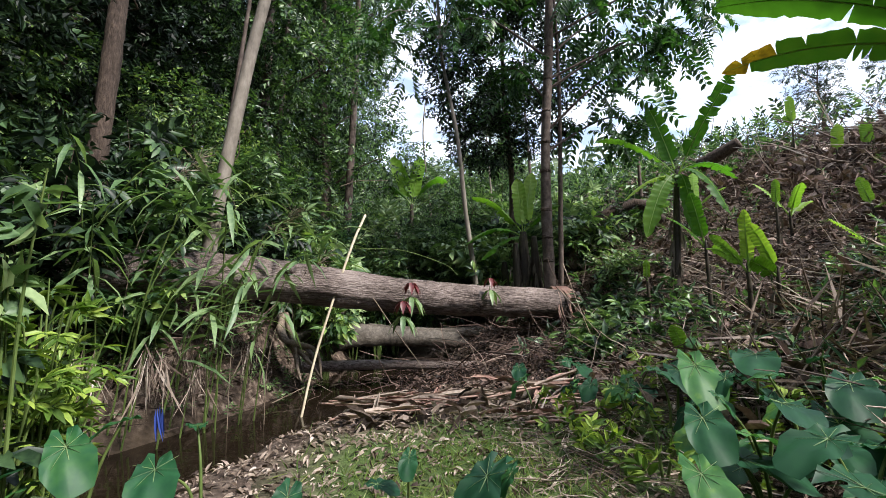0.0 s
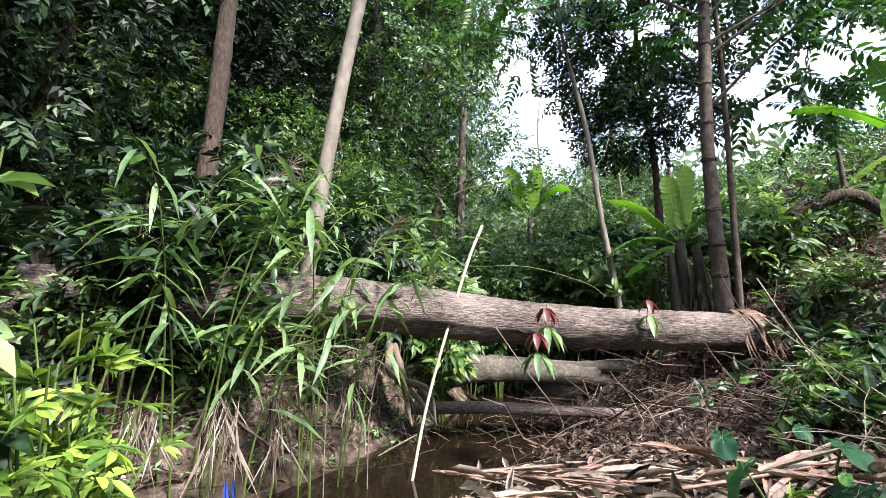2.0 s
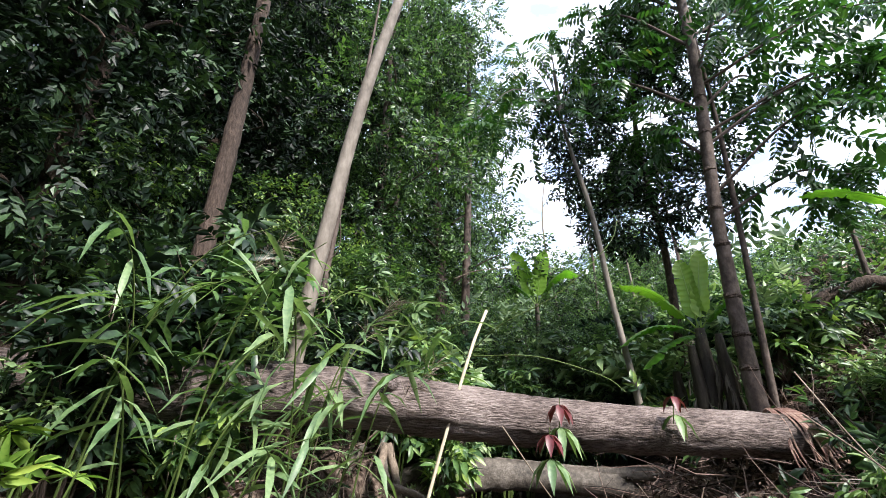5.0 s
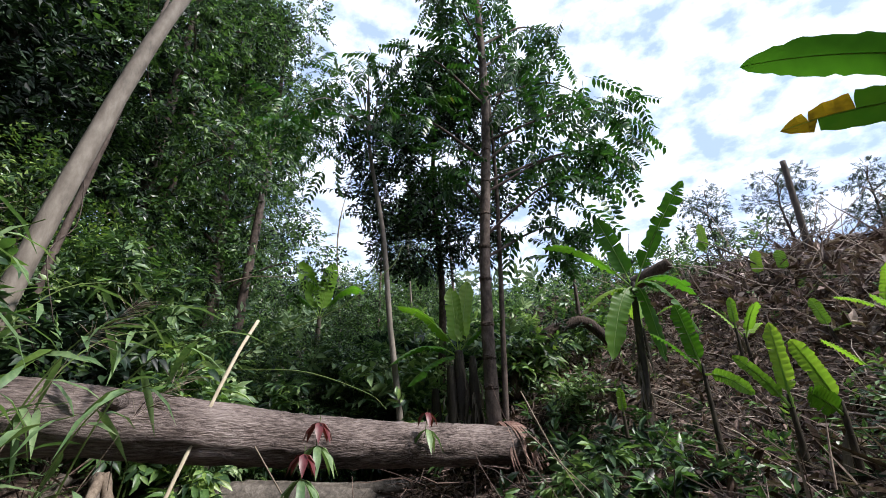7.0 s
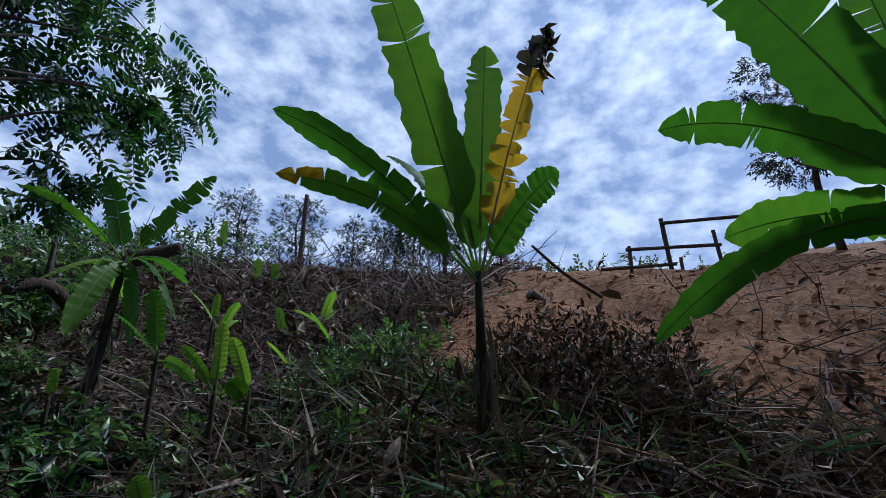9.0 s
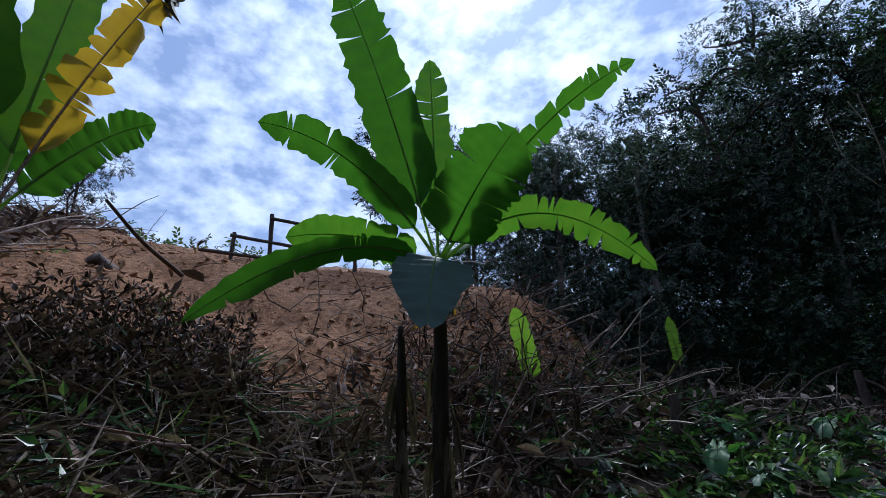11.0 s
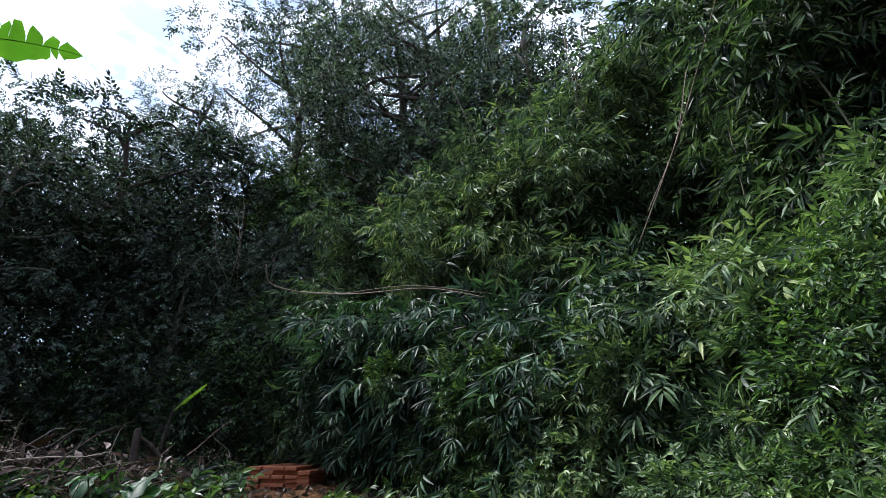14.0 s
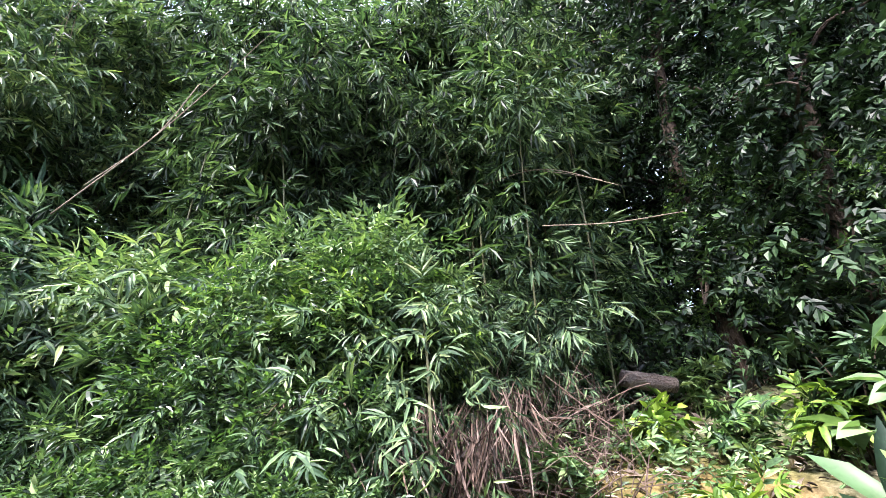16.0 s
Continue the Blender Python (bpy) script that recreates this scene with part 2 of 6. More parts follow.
FENCE_WOOD = rough_material("fence_timber", [(0.2, (0.03, 0.025, 0.022)), (0.5, (0.07, 0.055, 0.048)), (0.8, (0.13, 0.1, 0.085))], (30, 30, 6), 0.85, 0.4)
BOARD = rough_material("fresh_sawn_red_timber", [(0.2, (0.2, 0.06, 0.03)), (0.5, (0.38, 0.13, 0.065)), (0.8, (0.52, 0.22, 0.12))], (6, 40, 40), 0.75, 0.25)
EARTH_CLOD = rough_material("red_earth_clod", [(0.2, (0.2, 0.1, 0.05)), (0.5, (0.32, 0.17, 0.09)), (0.8, (0.42, 0.25, 0.15))], (9, 9, 9), 0.95, 0.1)
BANK_SOIL = rough_material("bank_soil", [(0.2, (0.05, 0.03, 0.02)), (0.5, (0.13, 0.075, 0.05)), (0.8, (0.24, 0.15, 0.1))], (9, 9, 9), 0.95, 0.8)


def ground_material():
    """Forest floor: brown litter, bare red earth, grass stain and wet stream bed, by painted-in soil masks."""
    m, n, l, b = material("forest_floor")
    geo = n.new("ShaderNodeNewGeometry")

    def tex(scale, detail=8):
        t = n.new("ShaderNodeTexNoise")
        t.inputs["Scale"].default_value, t.inputs["Detail"].default_value = scale, detail
        t.inputs["Roughness"].default_value = 0.65
        l.new(geo.outputs["Position"], t.inputs["Vector"])
        return t
    fine, coarse = tex(9), tex(1.3, 4)
    litter = ramp(n, [(0.3, (0.014, 0.009, 0.007)), (0.5, (0.075, 0.053, 0.042)), (0.7, (0.28, 0.215, 0.175))])
    earth = ramp(n, [(0.3, (0.07, 0.03, 0.014)), (0.5, (0.2, 0.093, 0.042)), (0.72, (0.35, 0.178, 0.088))])
    green = ramp(n, [(0.3, (0.03, 0.045, 0.015)), (0.6, (0.08, 0.12, 0.035)), (0.8, (0.13, 0.15, 0.06))])
    wet = ramp(n, [(0.3, (0.02, 0.014, 0.01)), (0.7, (0.07, 0.05, 0.035))])
    for r in (litter, earth, green, wet):
        l.new(fine.outputs["Fac"], r.inputs["Fac"])
    last = litter.outputs["Color"]
    for name, r in (("earth", earth), ("green", green), ("wet", wet)):
        at = n.new("ShaderNodeAttribute")
        at.attribute_name = name
        jit = n.new("ShaderNodeMath")
        jit.operation = "MULTIPLY_ADD"
        l.new(coarse.outputs["Fac"], jit.inputs[0])
        jit.inputs[1].default_value = 1.2
        off = n.new("ShaderNodeMath")
        off.operation = "MULTIPLY_ADD"
        l.new(at.outputs["Fac"], off.inputs[0])
        off.inputs[1].default_value, off.inputs[2].default_value = 2.0, -1.1
        l.new(off.outputs[0], jit.inputs[2])
        jit.use_clamp = True
        mx = n.new("ShaderNodeMix")
        mx.data_type = "RGBA"
        l.new(jit.outputs[0], mx.inputs[0])
        l.new(last, mx.inputs[6])
        l.new(r.outputs["Color"], mx.inputs[7])
        last = mx.outputs[2]
    l.new(last, b.inputs["Base Color"])
    b.inputs["Roughness"].default_value = 0.92
    b.inputs["Specular IOR Level"].default_value = 0.2
    bp = n.new("ShaderNodeBump")
    bp.inputs["Strength"].default_value, bp.inputs["Distance"].default_value = 0.9, 0.06
    l.new(fine.outputs["Fac"], bp.inputs["Height"])
    l.new(bp.outputs[0], b.inputs["Normal"])
    return m


def water_material():
    m, n, l, b = material("stream_water")
    b.inputs["Base Color"].default_value = (0.016, 0.011, 0.007, 1)
    b.inputs["Roughness"].default_value = 0.04
    b.inputs["IOR"].default_value = 1.33
    b.inputs["Transmission Weight"].default_value = 0.35
    geo = n.new("ShaderNodeNewGeometry")
    t = n.new("ShaderNodeTexNoise")
    t.inputs["Scale"].default_value = 7
    l.new(geo.outputs["Position"], t.inputs["Vector"])
    bp = n.new("ShaderNodeBump")
    bp.inputs["Strength"].default_value, bp.inputs["Distance"].default_value = 0.12, 0.02
    l.new(t.outputs["Fac"], bp.inputs["Height"])
    l.new(bp.outputs[0], b.inputs["Normal"])
    return m


# ---- mesh helpers ----
def mesh_of(name, verts, faces, mat, smooth=False):
    """A mesh from numpy arrays: faces is one (n, 3) or (n, 4) array."""
    verts, faces = np.asarray(verts, np.float32), np.asarray(faces, np.int32)
    me = bpy.data.meshes.new(name)
    k = faces.shape[1]
    me.vertices.add(len(verts))
    me.vertices.foreach_set("co", verts.ravel())
    me.loops.add(faces.size)
    me.loops.foreach_set("vertex_index", faces.ravel())
    me.polygons.add(len(faces))
    me.polygons.foreach_set("loop_start", np.arange(0, faces.size, k, dtype=np.int32))
    me.polygons.foreach_set("loop_total", np.full(len(faces), k, np.int32))
    me.polygons.foreach_set("use_smooth", np.full(len(faces), smooth))
    me.materials.append(mat)
    me.update()
    me.validate()
    return me


def part(name, geo, mat, parent=None, label="", smooth=False):
    ob = new(name, mesh_of(name, geo[0], geo[1], mat, smooth))
    if parent is not None:
        ob.parent = parent
    return tagged(ob, label)


def thing(name, place, label, category, group="", kind=""):
    ob = new(name)
    ob.empty_display_size = 0.2
    ob.matrix_basis = Matrix.Translation(place)
    return tagged(ob, label, category, group, kind)


def joined(pieces):
    vs, fs, k = [], [], 0
    for v, f in pieces:
        vs.append(np.asarray(v, float))
        fs.append(np.asarray(f, int) + k)
        k += len(v)
    return np.concatenate(vs), np.concatenate(fs)


def smooth_path(points, n):
    """Catmull-Rom through the points, n samples."""
    p = np.asarray(points, float)
    if len(p) == 2:
        return p[0] + np.linspace(0, 1, n)[:, None] * (p[1] - p[0])
    q = np.vstack([2 * p[0] - p[1], p, 2 * p[-1] - p[-2]])
    u = np.linspace(0, len(p) - 1 - 1e-6, n)
    i = u.astype(int)
    f = (u - i)[:, None]
    a0, a1, a2, a3 = q[i], q[i + 1], q[i + 2], q[i + 3]
    return 0.5 * (2 * a1 + (a2 - a0) * f + (2 * a0 - 5 * a1 + 4 * a2 - a3) * f ** 2 + (3 * a1 - a0 - 3 * a2 + a3) * f ** 3)


def unit(v):
    return v / np.maximum(np.linalg.norm(v, axis=-1, keepdims=True), 1e-9)


def tube(points, radii, n=10, sides=8, lumps=0.0, rng=None, ridges=0.0):
    """A tapered, capped, slightly lumpy limb along a smooth path."""
    p = smooth_path(points, n)
    r = np.interp(np.linspace(0, 1, n), np.linspace(0, 1, len(radii)), radii)
    t = unit(np.gradient(p, axis=0))
    ref = np.array([0.0, 0.0, 1.0]) if abs(t[0, 2]) < 0.8 else np.array([1.0, 0.0, 0.0])
    s = unit(np.cross(t, ref))
    b = np.cross(t, s)
    ang = np.linspace(0, 2 * math.pi, sides, endpoint=False)
    wob = 1 + (lumps * rng.standard_normal((n, sides)) if lumps else np.zeros((n, sides)))
    if ridges:
        wob += ridges * rng.standard_normal((1, sides)) + ridges * smooth_path(rng.standard_normal((max(4, n // 9), sides)), n)
    ring = p[:, None] + (r[:, None] * wob)[..., None] * (np.cos(ang)[None, :, None] * s[:, None] + np.sin(ang)[None, :, None] * b[:, None])
    v = ring.reshape(-1, 3)
    i, j = np.meshgrid(np.arange(n - 1), np.arange(sides), indexing="ij")
    k = (j + 1) % sides
    f = np.stack([i * sides + j, i * sides + k, (i + 1) * sides + k, (i + 1) * sides + j], -1).reshape(-1, 4)
    caps = []
    for row, end, flip in ((0, p[0], True), (n - 1, p[-1], False)):
        v = np.vstack([v, end])
        c = len(v) - 1
        for a0 in range(0, sides, 2):
            q = [row * sides + a0, row * sides + (a0 + 1) % sides, row * sides + (a0 + 2) % sides, c]
            caps.append(q[::-1] if flip else q)
    return v, np.vstack([f, np.array(caps)])


def frames(d, rng, up=0.6):
    """Turning matrices whose x lies along d and whose z leans up."""
    x = unit(d)
    z = np.array([0, 0, 1.0]) * up + rng.standard_normal(d.shape) * 0.35
    y = unit(np.cross(z, x))
    return np.stack([x, y, np.cross(x, y)], -1)


def scatter(templates, places, ways, sizes, rng, up=0.6):
    """Many copies of small leaf sprays as one vertex and face array."""
    m = frames(ways, rng, up)
    pick = rng.integers(0, len(templates), len(places))
    out = []
    for k, (tv, tf) in enumerate(templates):
        w = np.where(pick == k)[0]
        if not len(w):
            continue
        v = np.einsum("nij,vj->nvi", m[w], tv) * sizes[w][:, None, None] + places[w][:, None]
        f = tf[None] + (np.arange(len(w)) * len(tv))[:, None, None]
        out.append((v.reshape(-1, 3), f.reshape(-1, tf.shape[1])))
    return joined(out)


def leaf_blade(base, way, normal, length, width, droop=0.25, fold=0.25, rich=False):
    """One leaf: two halves folded on the midrib; the rich one also bends."""
    way, normal = np.asarray(way, float), np.asarray(normal, float)
    side = unit(np.cross(normal, way))
    normal = np.cross(way, side)
    if not rich:
        mid = base + way * length * 0.42 - normal * length * droop * 0.33
        tip = base + way * length - normal * length * droop
        up = normal * width * fold
        v = np.array([base, mid + side * width / 2 + up, tip, mid - side * width / 2 + up])
        return v, np.array([[0, 2, 1], [0, 3, 2]])
    q = [base + way * length * u - normal * length * droop * u * u for u in (0, 0.25, 0.6, 1)]
    v = [q[0]]
    for u, w in ((1, 0.8), (2, 0.85)):
        v += [q[u] + side * width * w / 2 + normal * width * fold, q[u], q[u] - side * width * w / 2 + normal * width * fold]
    v.append(q[3])
    f = [[0, 2, 1], [0, 3, 2], [1, 2, 4], [2, 5, 4], [2, 3, 5], [3, 6, 5], [4, 5, 7], [5, 6, 7]]
    return np.array(v), np.array(f)


def spray(rng, count, length, width, twig, spread, droop, rich=False):
    """A twig's worth of leaves, from the origin along x."""
    out = []
    for k in range(count):
        u = (k + 0.5) / count
        sgn = 1 if k % 2 else -1
        ang = sgn * radians(spread) * (1.1 - 0.7 * u) + rng.normal(0, 0.18)
        way = np.array([math.cos(ang), math.sin(ang), rng.normal(-0.1, 0.22)])
        way /= np.linalg.norm(way)
        nrm = unit(np.array([rng.normal(0, 0.25), rng.normal(0, 0.25), 1.0]))
        out.append(leaf_blade(np.array([twig * u, 0, -0.1 * twig * u * u]), way, nrm, length * rng.uniform(0.7, 1.15), width * rng.uniform(0.8, 1.2), droop, 0.22, rich))
    return joined(out)


def pinnate(rng, pairs, length, leaflet, width):
    """A long feather leaf: leaflets in pairs along a drooping rachis."""
    out = []
    for k in range(pairs):
        u = 0.22 + 0.78 * k / (pairs - 1)
        b = np.array([length * u, 0, -0.32 * length * u * u])
        for sgn in (1, -1):
            way = unit(np.array([0.45, sgn * 0.85, rng.normal(-0.38, 0.15)]))
            out.append(leaf_blade(b, way, np.array([0.0, 0, 1]), leaflet * rng.uniform(0.8, 1.1) * (1 - 0.35 * u), width, 0.25, 0.15, True))
    for w in (np.array([0, 1.0, 0]), np.array([0, 0, 1.0])):
        q = [np.array([length * u, 0, -0.32 * length * u * u]) for u in (0, 0.5, 1)]
        for a0, b0 in ((q[0], q[1]), (q[1], q[2])):
            out.append((np.array([a0 - w * 0.005, b0 - w * 0.004, b0 + w * 0.004, a0 + w * 0.005]), np.array([[0, 1, 2], [0, 2, 3]])))
    return joined(out)


gen = np.random.default_rng(7)
SPRAY_BAMBOO = [spray(gen, 7, 0.18, 0.034, 0.16, 55, 0.35) for _ in range(5)]
SPRAY_BAMBOO_NEAR = [spray(gen, 7, 0.18, 0.03, 0.16, 55, 0.35, True) for _ in range(4)]
SPRAY_SMALL = [spray(gen, 9, 0.085, 0.026, 0.2, 60, 0.25) for _ in range(5)]
SPRAY_OVAL = [spray(gen, 8, 0.1, 0.042, 0.26, 60, 0.2) for _ in range(5)]
SPRAY_TREE = [spray(gen, 9, 0.16, 0.07, 0.4, 60, 0.2) for _ in range(5)]
SPRAY_BROAD = [spray(gen, 7, 0.2, 0.075, 0.2, 70, 0.3, True) for _ in range(5)]
SPRAY_OVATE = [spray(gen, 6, 0.2, 0.115, 0.1, 78, 0.25, True) for _ in range(4)]
SPRAY_TUFT = [spray(gen, 9, 0.17, 0.048, 0.08, 80, 0.2, True) for _ in range(4)]
PINNATE = [pinnate(gen, 8, 0.85, 0.24, 0.085) for _ in range(5)]
FERN = [pinnate(gen, 12, 0.5, 0.11, 0.022) for _ in range(3)]

# ---- ground: a valley with a stream, a cleared hill on one side and a forest bank on the other ----
def soft(s, k=1.5):
    return np.logaddexp(0, k * s) / k


def step(a0, b0, x):
    u = np.clip((x - a0) / (b0 - a0), 0, 1)
    return u * u * (3 - 2 * u)


def ripple(x, y, f, p=0.0):
    return np.sin(x * f + 1.7 * np.sin(y * f * 0.7 + p)) * np.cos(y * f * 1.1 + 1.3 * np.sin(x * f * 0.6 + 2 * p))


def stream_x(y):
    return np.interp(y, [-40, -6, 0, 3, 5, 7, 9, 13, 24, 60], [-9, -3.9, -3.5, -3.2, -2.3, -1.35, -0.9, -1.6, -3.5, -6])


def height(x, y):
    x, y = np.asarray(x, float), np.asarray(y, float)
    s = 0.95 * x + 0.3 * y - 2.2 - 1.6 * np.exp(-((y - 7.0) / 2.0) ** 2)
    hill = 0.47 * soft(s)
    hill = -np.log(np.exp(-1.5 * hill) + np.exp(-1.5 * 6.0)) / 1.5
    hill *= 1 - 0.75 * step(-3.5, -9, y) * step(14, 6, x)
    spoil = 0.6 * np.exp(-((x - 9.5) / 3.0) ** 2 - ((y + 0.2) / 3.2) ** 2) + 0.75 * np.exp(-((x - 7.9) / 2.3) ** 2 - ((y + 3.9) / 1.9) ** 2) + 0.45 * np.exp(-((x - 6.6) / 1.5) ** 2 - ((y + 4.9) / 1.4) ** 2)
    off = x - stream_x(y)
    wide = 0.85 + 0.85 * np.exp(-((y - 8.3) / 1.6) ** 2)
    bed = -0.5 * np.exp(-(off / wide) ** 4)
    bank = 1.15 * step(-0.9, -2.4, off) + 0.33 * soft(-off - 2.6)
    bank = -np.log(np.exp(-1.0 * bank) + np.exp(-9.0)) / 1.0
    back = (0.7 * step(-0.6, -4.8, y) + 0.02 * soft(-y - 5)) * step(60, 20, np.abs(y))
    front = 0.10 * soft(y - 12)
    front = np.minimum(front, 5.0)
    d = np.hypot(x, y)
    far = 34 * step(55, 190, d) * (0.75 + 0.25 * ripple(x, y, 0.021, 1.0)) * (0.55 + 0.45 * step(-80, 60, y))
    gully = 0.1 * ripple(x, y * 0.5, 3.1, 1.4) * step(5.5, 7.0, x) * step(4.5, 3.0, y) * step(16, 12, x)
    near = gully + 0.05 * ripple(x, y, 2.3) + 0.025 * ripple(x, y, 6.1, 0.7)
    return hill + spoil + bed + bank + back + front + far + near * np.clip(d / 3, 0.3, 1) + step(4, 9, d) * 0.14 * ripple(x, y, 0.9, 2.0)


def on_ground(x, y, lift=0.0):
    return (float(x), float(y), float(height(x, y)) + lift)


def build_ground():
    n, k, reach = 330, 5.5, 420.0
    u = np.linspace(-1, 1, n)
    g = reach / math.sinh(k) * np.sinh(k * u)
    x, y = np.meshgrid(g, g + 1.0, indexing="ij")
    z = height(x, y)
    i, j = np.meshgrid(np.arange(n - 1), np.arange(n - 1), indexing="ij")
    f = np.stack([i * n + j, (i + 1) * n + j, (i + 1) * n + j + 1, i * n + j + 1], -1).reshape(-1, 4)
    ob = part("ground", (np.stack([x, y, z], -1).reshape(-1, 3), f), ground_material(), smooth=True)
    earth = step(5.0, 6.4, x + 0.2 * np.abs(y - 0.2) + 0.9 * step(1.2, -0.2, y)) * step(5.2, 3.2, y) * step(-7.5, -5.5, y) * step(30, 20, x)
    earth = np.maximum(earth, step(1.6, 0.6, np.hypot(x + 5.2, (y - 2.0) * 0.8)))
    earth = np.maximum(earth, 0.9 * step(1.3, 0.6, np.abs(x - 0.5)) * step(-5, -7, y) * step(-14, -11, y))
    green = step(1.7, 0.7, np.hypot((x - 0.4) / 1.4, y - 3.6)) * 0.75 + 0.95 * step(24, 40, np.hypot(x, y)) + 0.5 * step(-3, -6, x)
    wet = step(1.25, 0.6, np.abs(x - stream_x(y)))
    for name, val in (("earth", earth), ("green", np.clip(green, 0, 1)), ("wet", wet)):
        a0 = ob.data.attributes.new(name, "FLOAT", "POINT")
        a0.data.foreach_set("value", val.ravel().astype(np.float32))
    tagged(ob, "leaf-strewn valley floor with bare red earth on the cleared hill", "ground", kind="structure")


build_ground()


def build_water():
    ys = np.linspace(-9, 14, 60)
    v, f = [], []
    for k, yy in enumerate(ys):
        c = float(stream_x(yy))
        v += [(c - 1.9, yy, -0.22), (c - 0.5, yy, -0.22), (c + 0.5, yy, -0.22), (c + 1.9, yy, -0.22)]
    for k in range(len(ys) - 1):
        f += [(4 * k + q, 4 * k + q + 1, 4 * k + q + 5, 4 * k + q + 4) for q in range(3)]
    tagged(part("water", (np.array(v), np.array(f)), water_material(), smooth=True), "shallow dark brown forest stream", "stream", kind="structure")


build_water()


# ---- fallen logs ----
def rough_log(name, points, radii, mat, label, category="log", n=60, sides=26, lumps=0.02, seed=1):
    rng = np.random.default_rng(seed)
    p0 = np.array(points[0], float)
    base = thing(name, points[0], label, category)
    loc = [np.array(p, float) - p0 for p in points]
    part("trunk", tube(loc, radii, n, sides, lumps, rng, lumps), mat, base, smooth=True)
    return base


big_log = rough_log("fallen_log", [(-5.3, 4.35, 1.6), (-4.3, 5.0, 1.58), (-2.73, 6.06, 1.56), (-0.32, 7.37, 1.28), (2.45, 8.5, 1.14)], [0.33, 0.31, 0.29, 0.265, 0.25], BARK_LOG, "thick grey-brown fallen trunk bridging the stream", seed=3, n=110, sides=36, lumps=0.03)


def log_knots():
    rng = np.random.default_rng(12)
    p0 = np.array((-5.3, 4.35, 1.6))
    for x, y, z, r in ((-2.1, 6.2, 1.66, 0.06),):
        q = np.array((x, y, z)) - p0
        part("knot", tube([q, q + (0.02, -0.08, 0.0), q + (0.03, -0.15, 0.02)], [r * 1.5, r, r * 0.6], 6, 9, 0.06, rng), BARK_LOG, big_log, smooth=True)


log_knots()
rough_log("rotten_log", [(-3.3, 8.0, 0.0), (-2.7, 8.3, 0.22), (-2.0, 8.75, 0.5), (-1.2, 9.2, 0.5), (0.5, 9.6, 0.35)], [0.16, 0.22, 0.25, 0.2, 0.16], BARK_WET, "damp forked rotten log lying across the stream", seed=5, n=50, sides=18, lumps=0.05)
rough_log("rotten_log", [(-3.6, 7.2, -0.35), (-3.0, 7.9, 0.3), (-2.2, 8.6, 0.75), (-1.9, 8.9, 1.05)], [0.13, 0.12, 0.1, 0.08], BARK_WET, "dark slanting root stock under the fallen trunk", seed=6, n=36, sides=14, lumps=0.05)
rough_log("pole_log", [(-2.35, 7.6, 0.12), (-1.2, 7.75, 0.15), (0.3, 8.0, 0.1), (1.2, 8.2, 0.12)], [0.085, 0.08, 0.07, 0.05], BARK_LOG, "thin straight log laid across the stream", seed=8, n=40, sides=12, lumps=0.02)
rough_log("pole_log", [(-1.6, 9.8, 0.55), (0.0, 9.6, 0.5), (1.5, 9.4, 0.62)], [0.13, 0.12, 0.1], BARK_WET, "weathered log behind the stream crossing", seed=9, n=40, sides=12, lumps=0.03)


def bank_roots():
    """Pale exposed roots that run down the bank under the trunk."""
    rng = np.random.default_rng(14)
    base = thing("exposed_roots", (-2.75, 7.3, 0.9), "pale exposed tree roots on the stream bank", "roots")
    for k in range(7):
        x = rng.uniform(-0.6, 0.5)
        end = np.array([x * 1.5 + rng.uniform(-0.1, 0.6), rng.uniform(-0.35, 0.3), rng.uniform(-1.1, -0.8)])
        part("root", tube([(x * 0.4, 0.15, 0.1), (x * 0.8, rng.uniform(-0.2, 0.1), -0.25), end * (0.9, 0.9, 0.65) + rng.normal(0, 0.06, 3), end], [0.055, 0.045, 0.032, 0.012], 20, 8, 0.12, rng), STICK_DRY if k % 2 else BARK_WET, base, smooth=True)


bank_roots()


def fibre_wrap():
    """Dry strips slung over the log's end."""
    rng = np.random.default_rng(4)
    base = thing("dry_fibre_strips", (2.1, 8.3, 1.4), "brown dry palm strips draped over the log end", "dry leaves")
    for k in range(16):
        a0 = rng.uniform(-0.25, 0.25)
        drop = rng.uniform(0.25, 0.75)
        pts = [(-0.05 + a0 * 0.4, 0.3, -0.02), (a0 * 0.6, 0.08, 0.06), (a0 + 0.08, -0.16, -0.1), (a0 + 0.12 + rng.normal(0, 0.05), -0.28, -0.15 - drop * 0.5), (a0 + 0.2 + rng.normal(0, 0.1), -0.3 - rng.uniform(0, 0.1), -0.2 - drop)]
        part("strip", tube(pts, [0.012, 0.016, 0.014, 0.012, 0.004], 14, 4, 0.1, rng), STALK, base)


fibre_wrap()


# ---- standing trunks ----
def bare_trunk(name, pts, radii, mat, label, seed, lumps=0.015, n=50, sides=14, category="tree"):
    rng = np.random.default_rng(seed)
    base = thing(name, pts[0], label, category)
    p0 = np.array(pts[0], float)
    part("trunk", tube([np.array(p) - p0 for p in pts], radii, n, sides, lumps, rng), mat, base, smooth=True)
    return base


def crown_points(rng, blobs, count):
    """Places and outward ways on the shells of lobes."""
    vol = np.array([b[3] * b[4] for b in blobs], float)
    pick = rng.choice(len(blobs), count, p=vol / vol.sum())
    b = np.array(blobs, float)[pick]
    d = unit(rng.standard_normal((count, 3)))
    r = rng.uniform(0.35, 1.0, (count, 1)) ** 0.5 * (1 + 0.15 * rng.standard_normal((count, 1)))
    return b[:, :3] + d * r * b[:, 3:6], unit(d + np.array([0, 0, -0.15]) + 0.5 * rng.standard_normal((count, 3)))


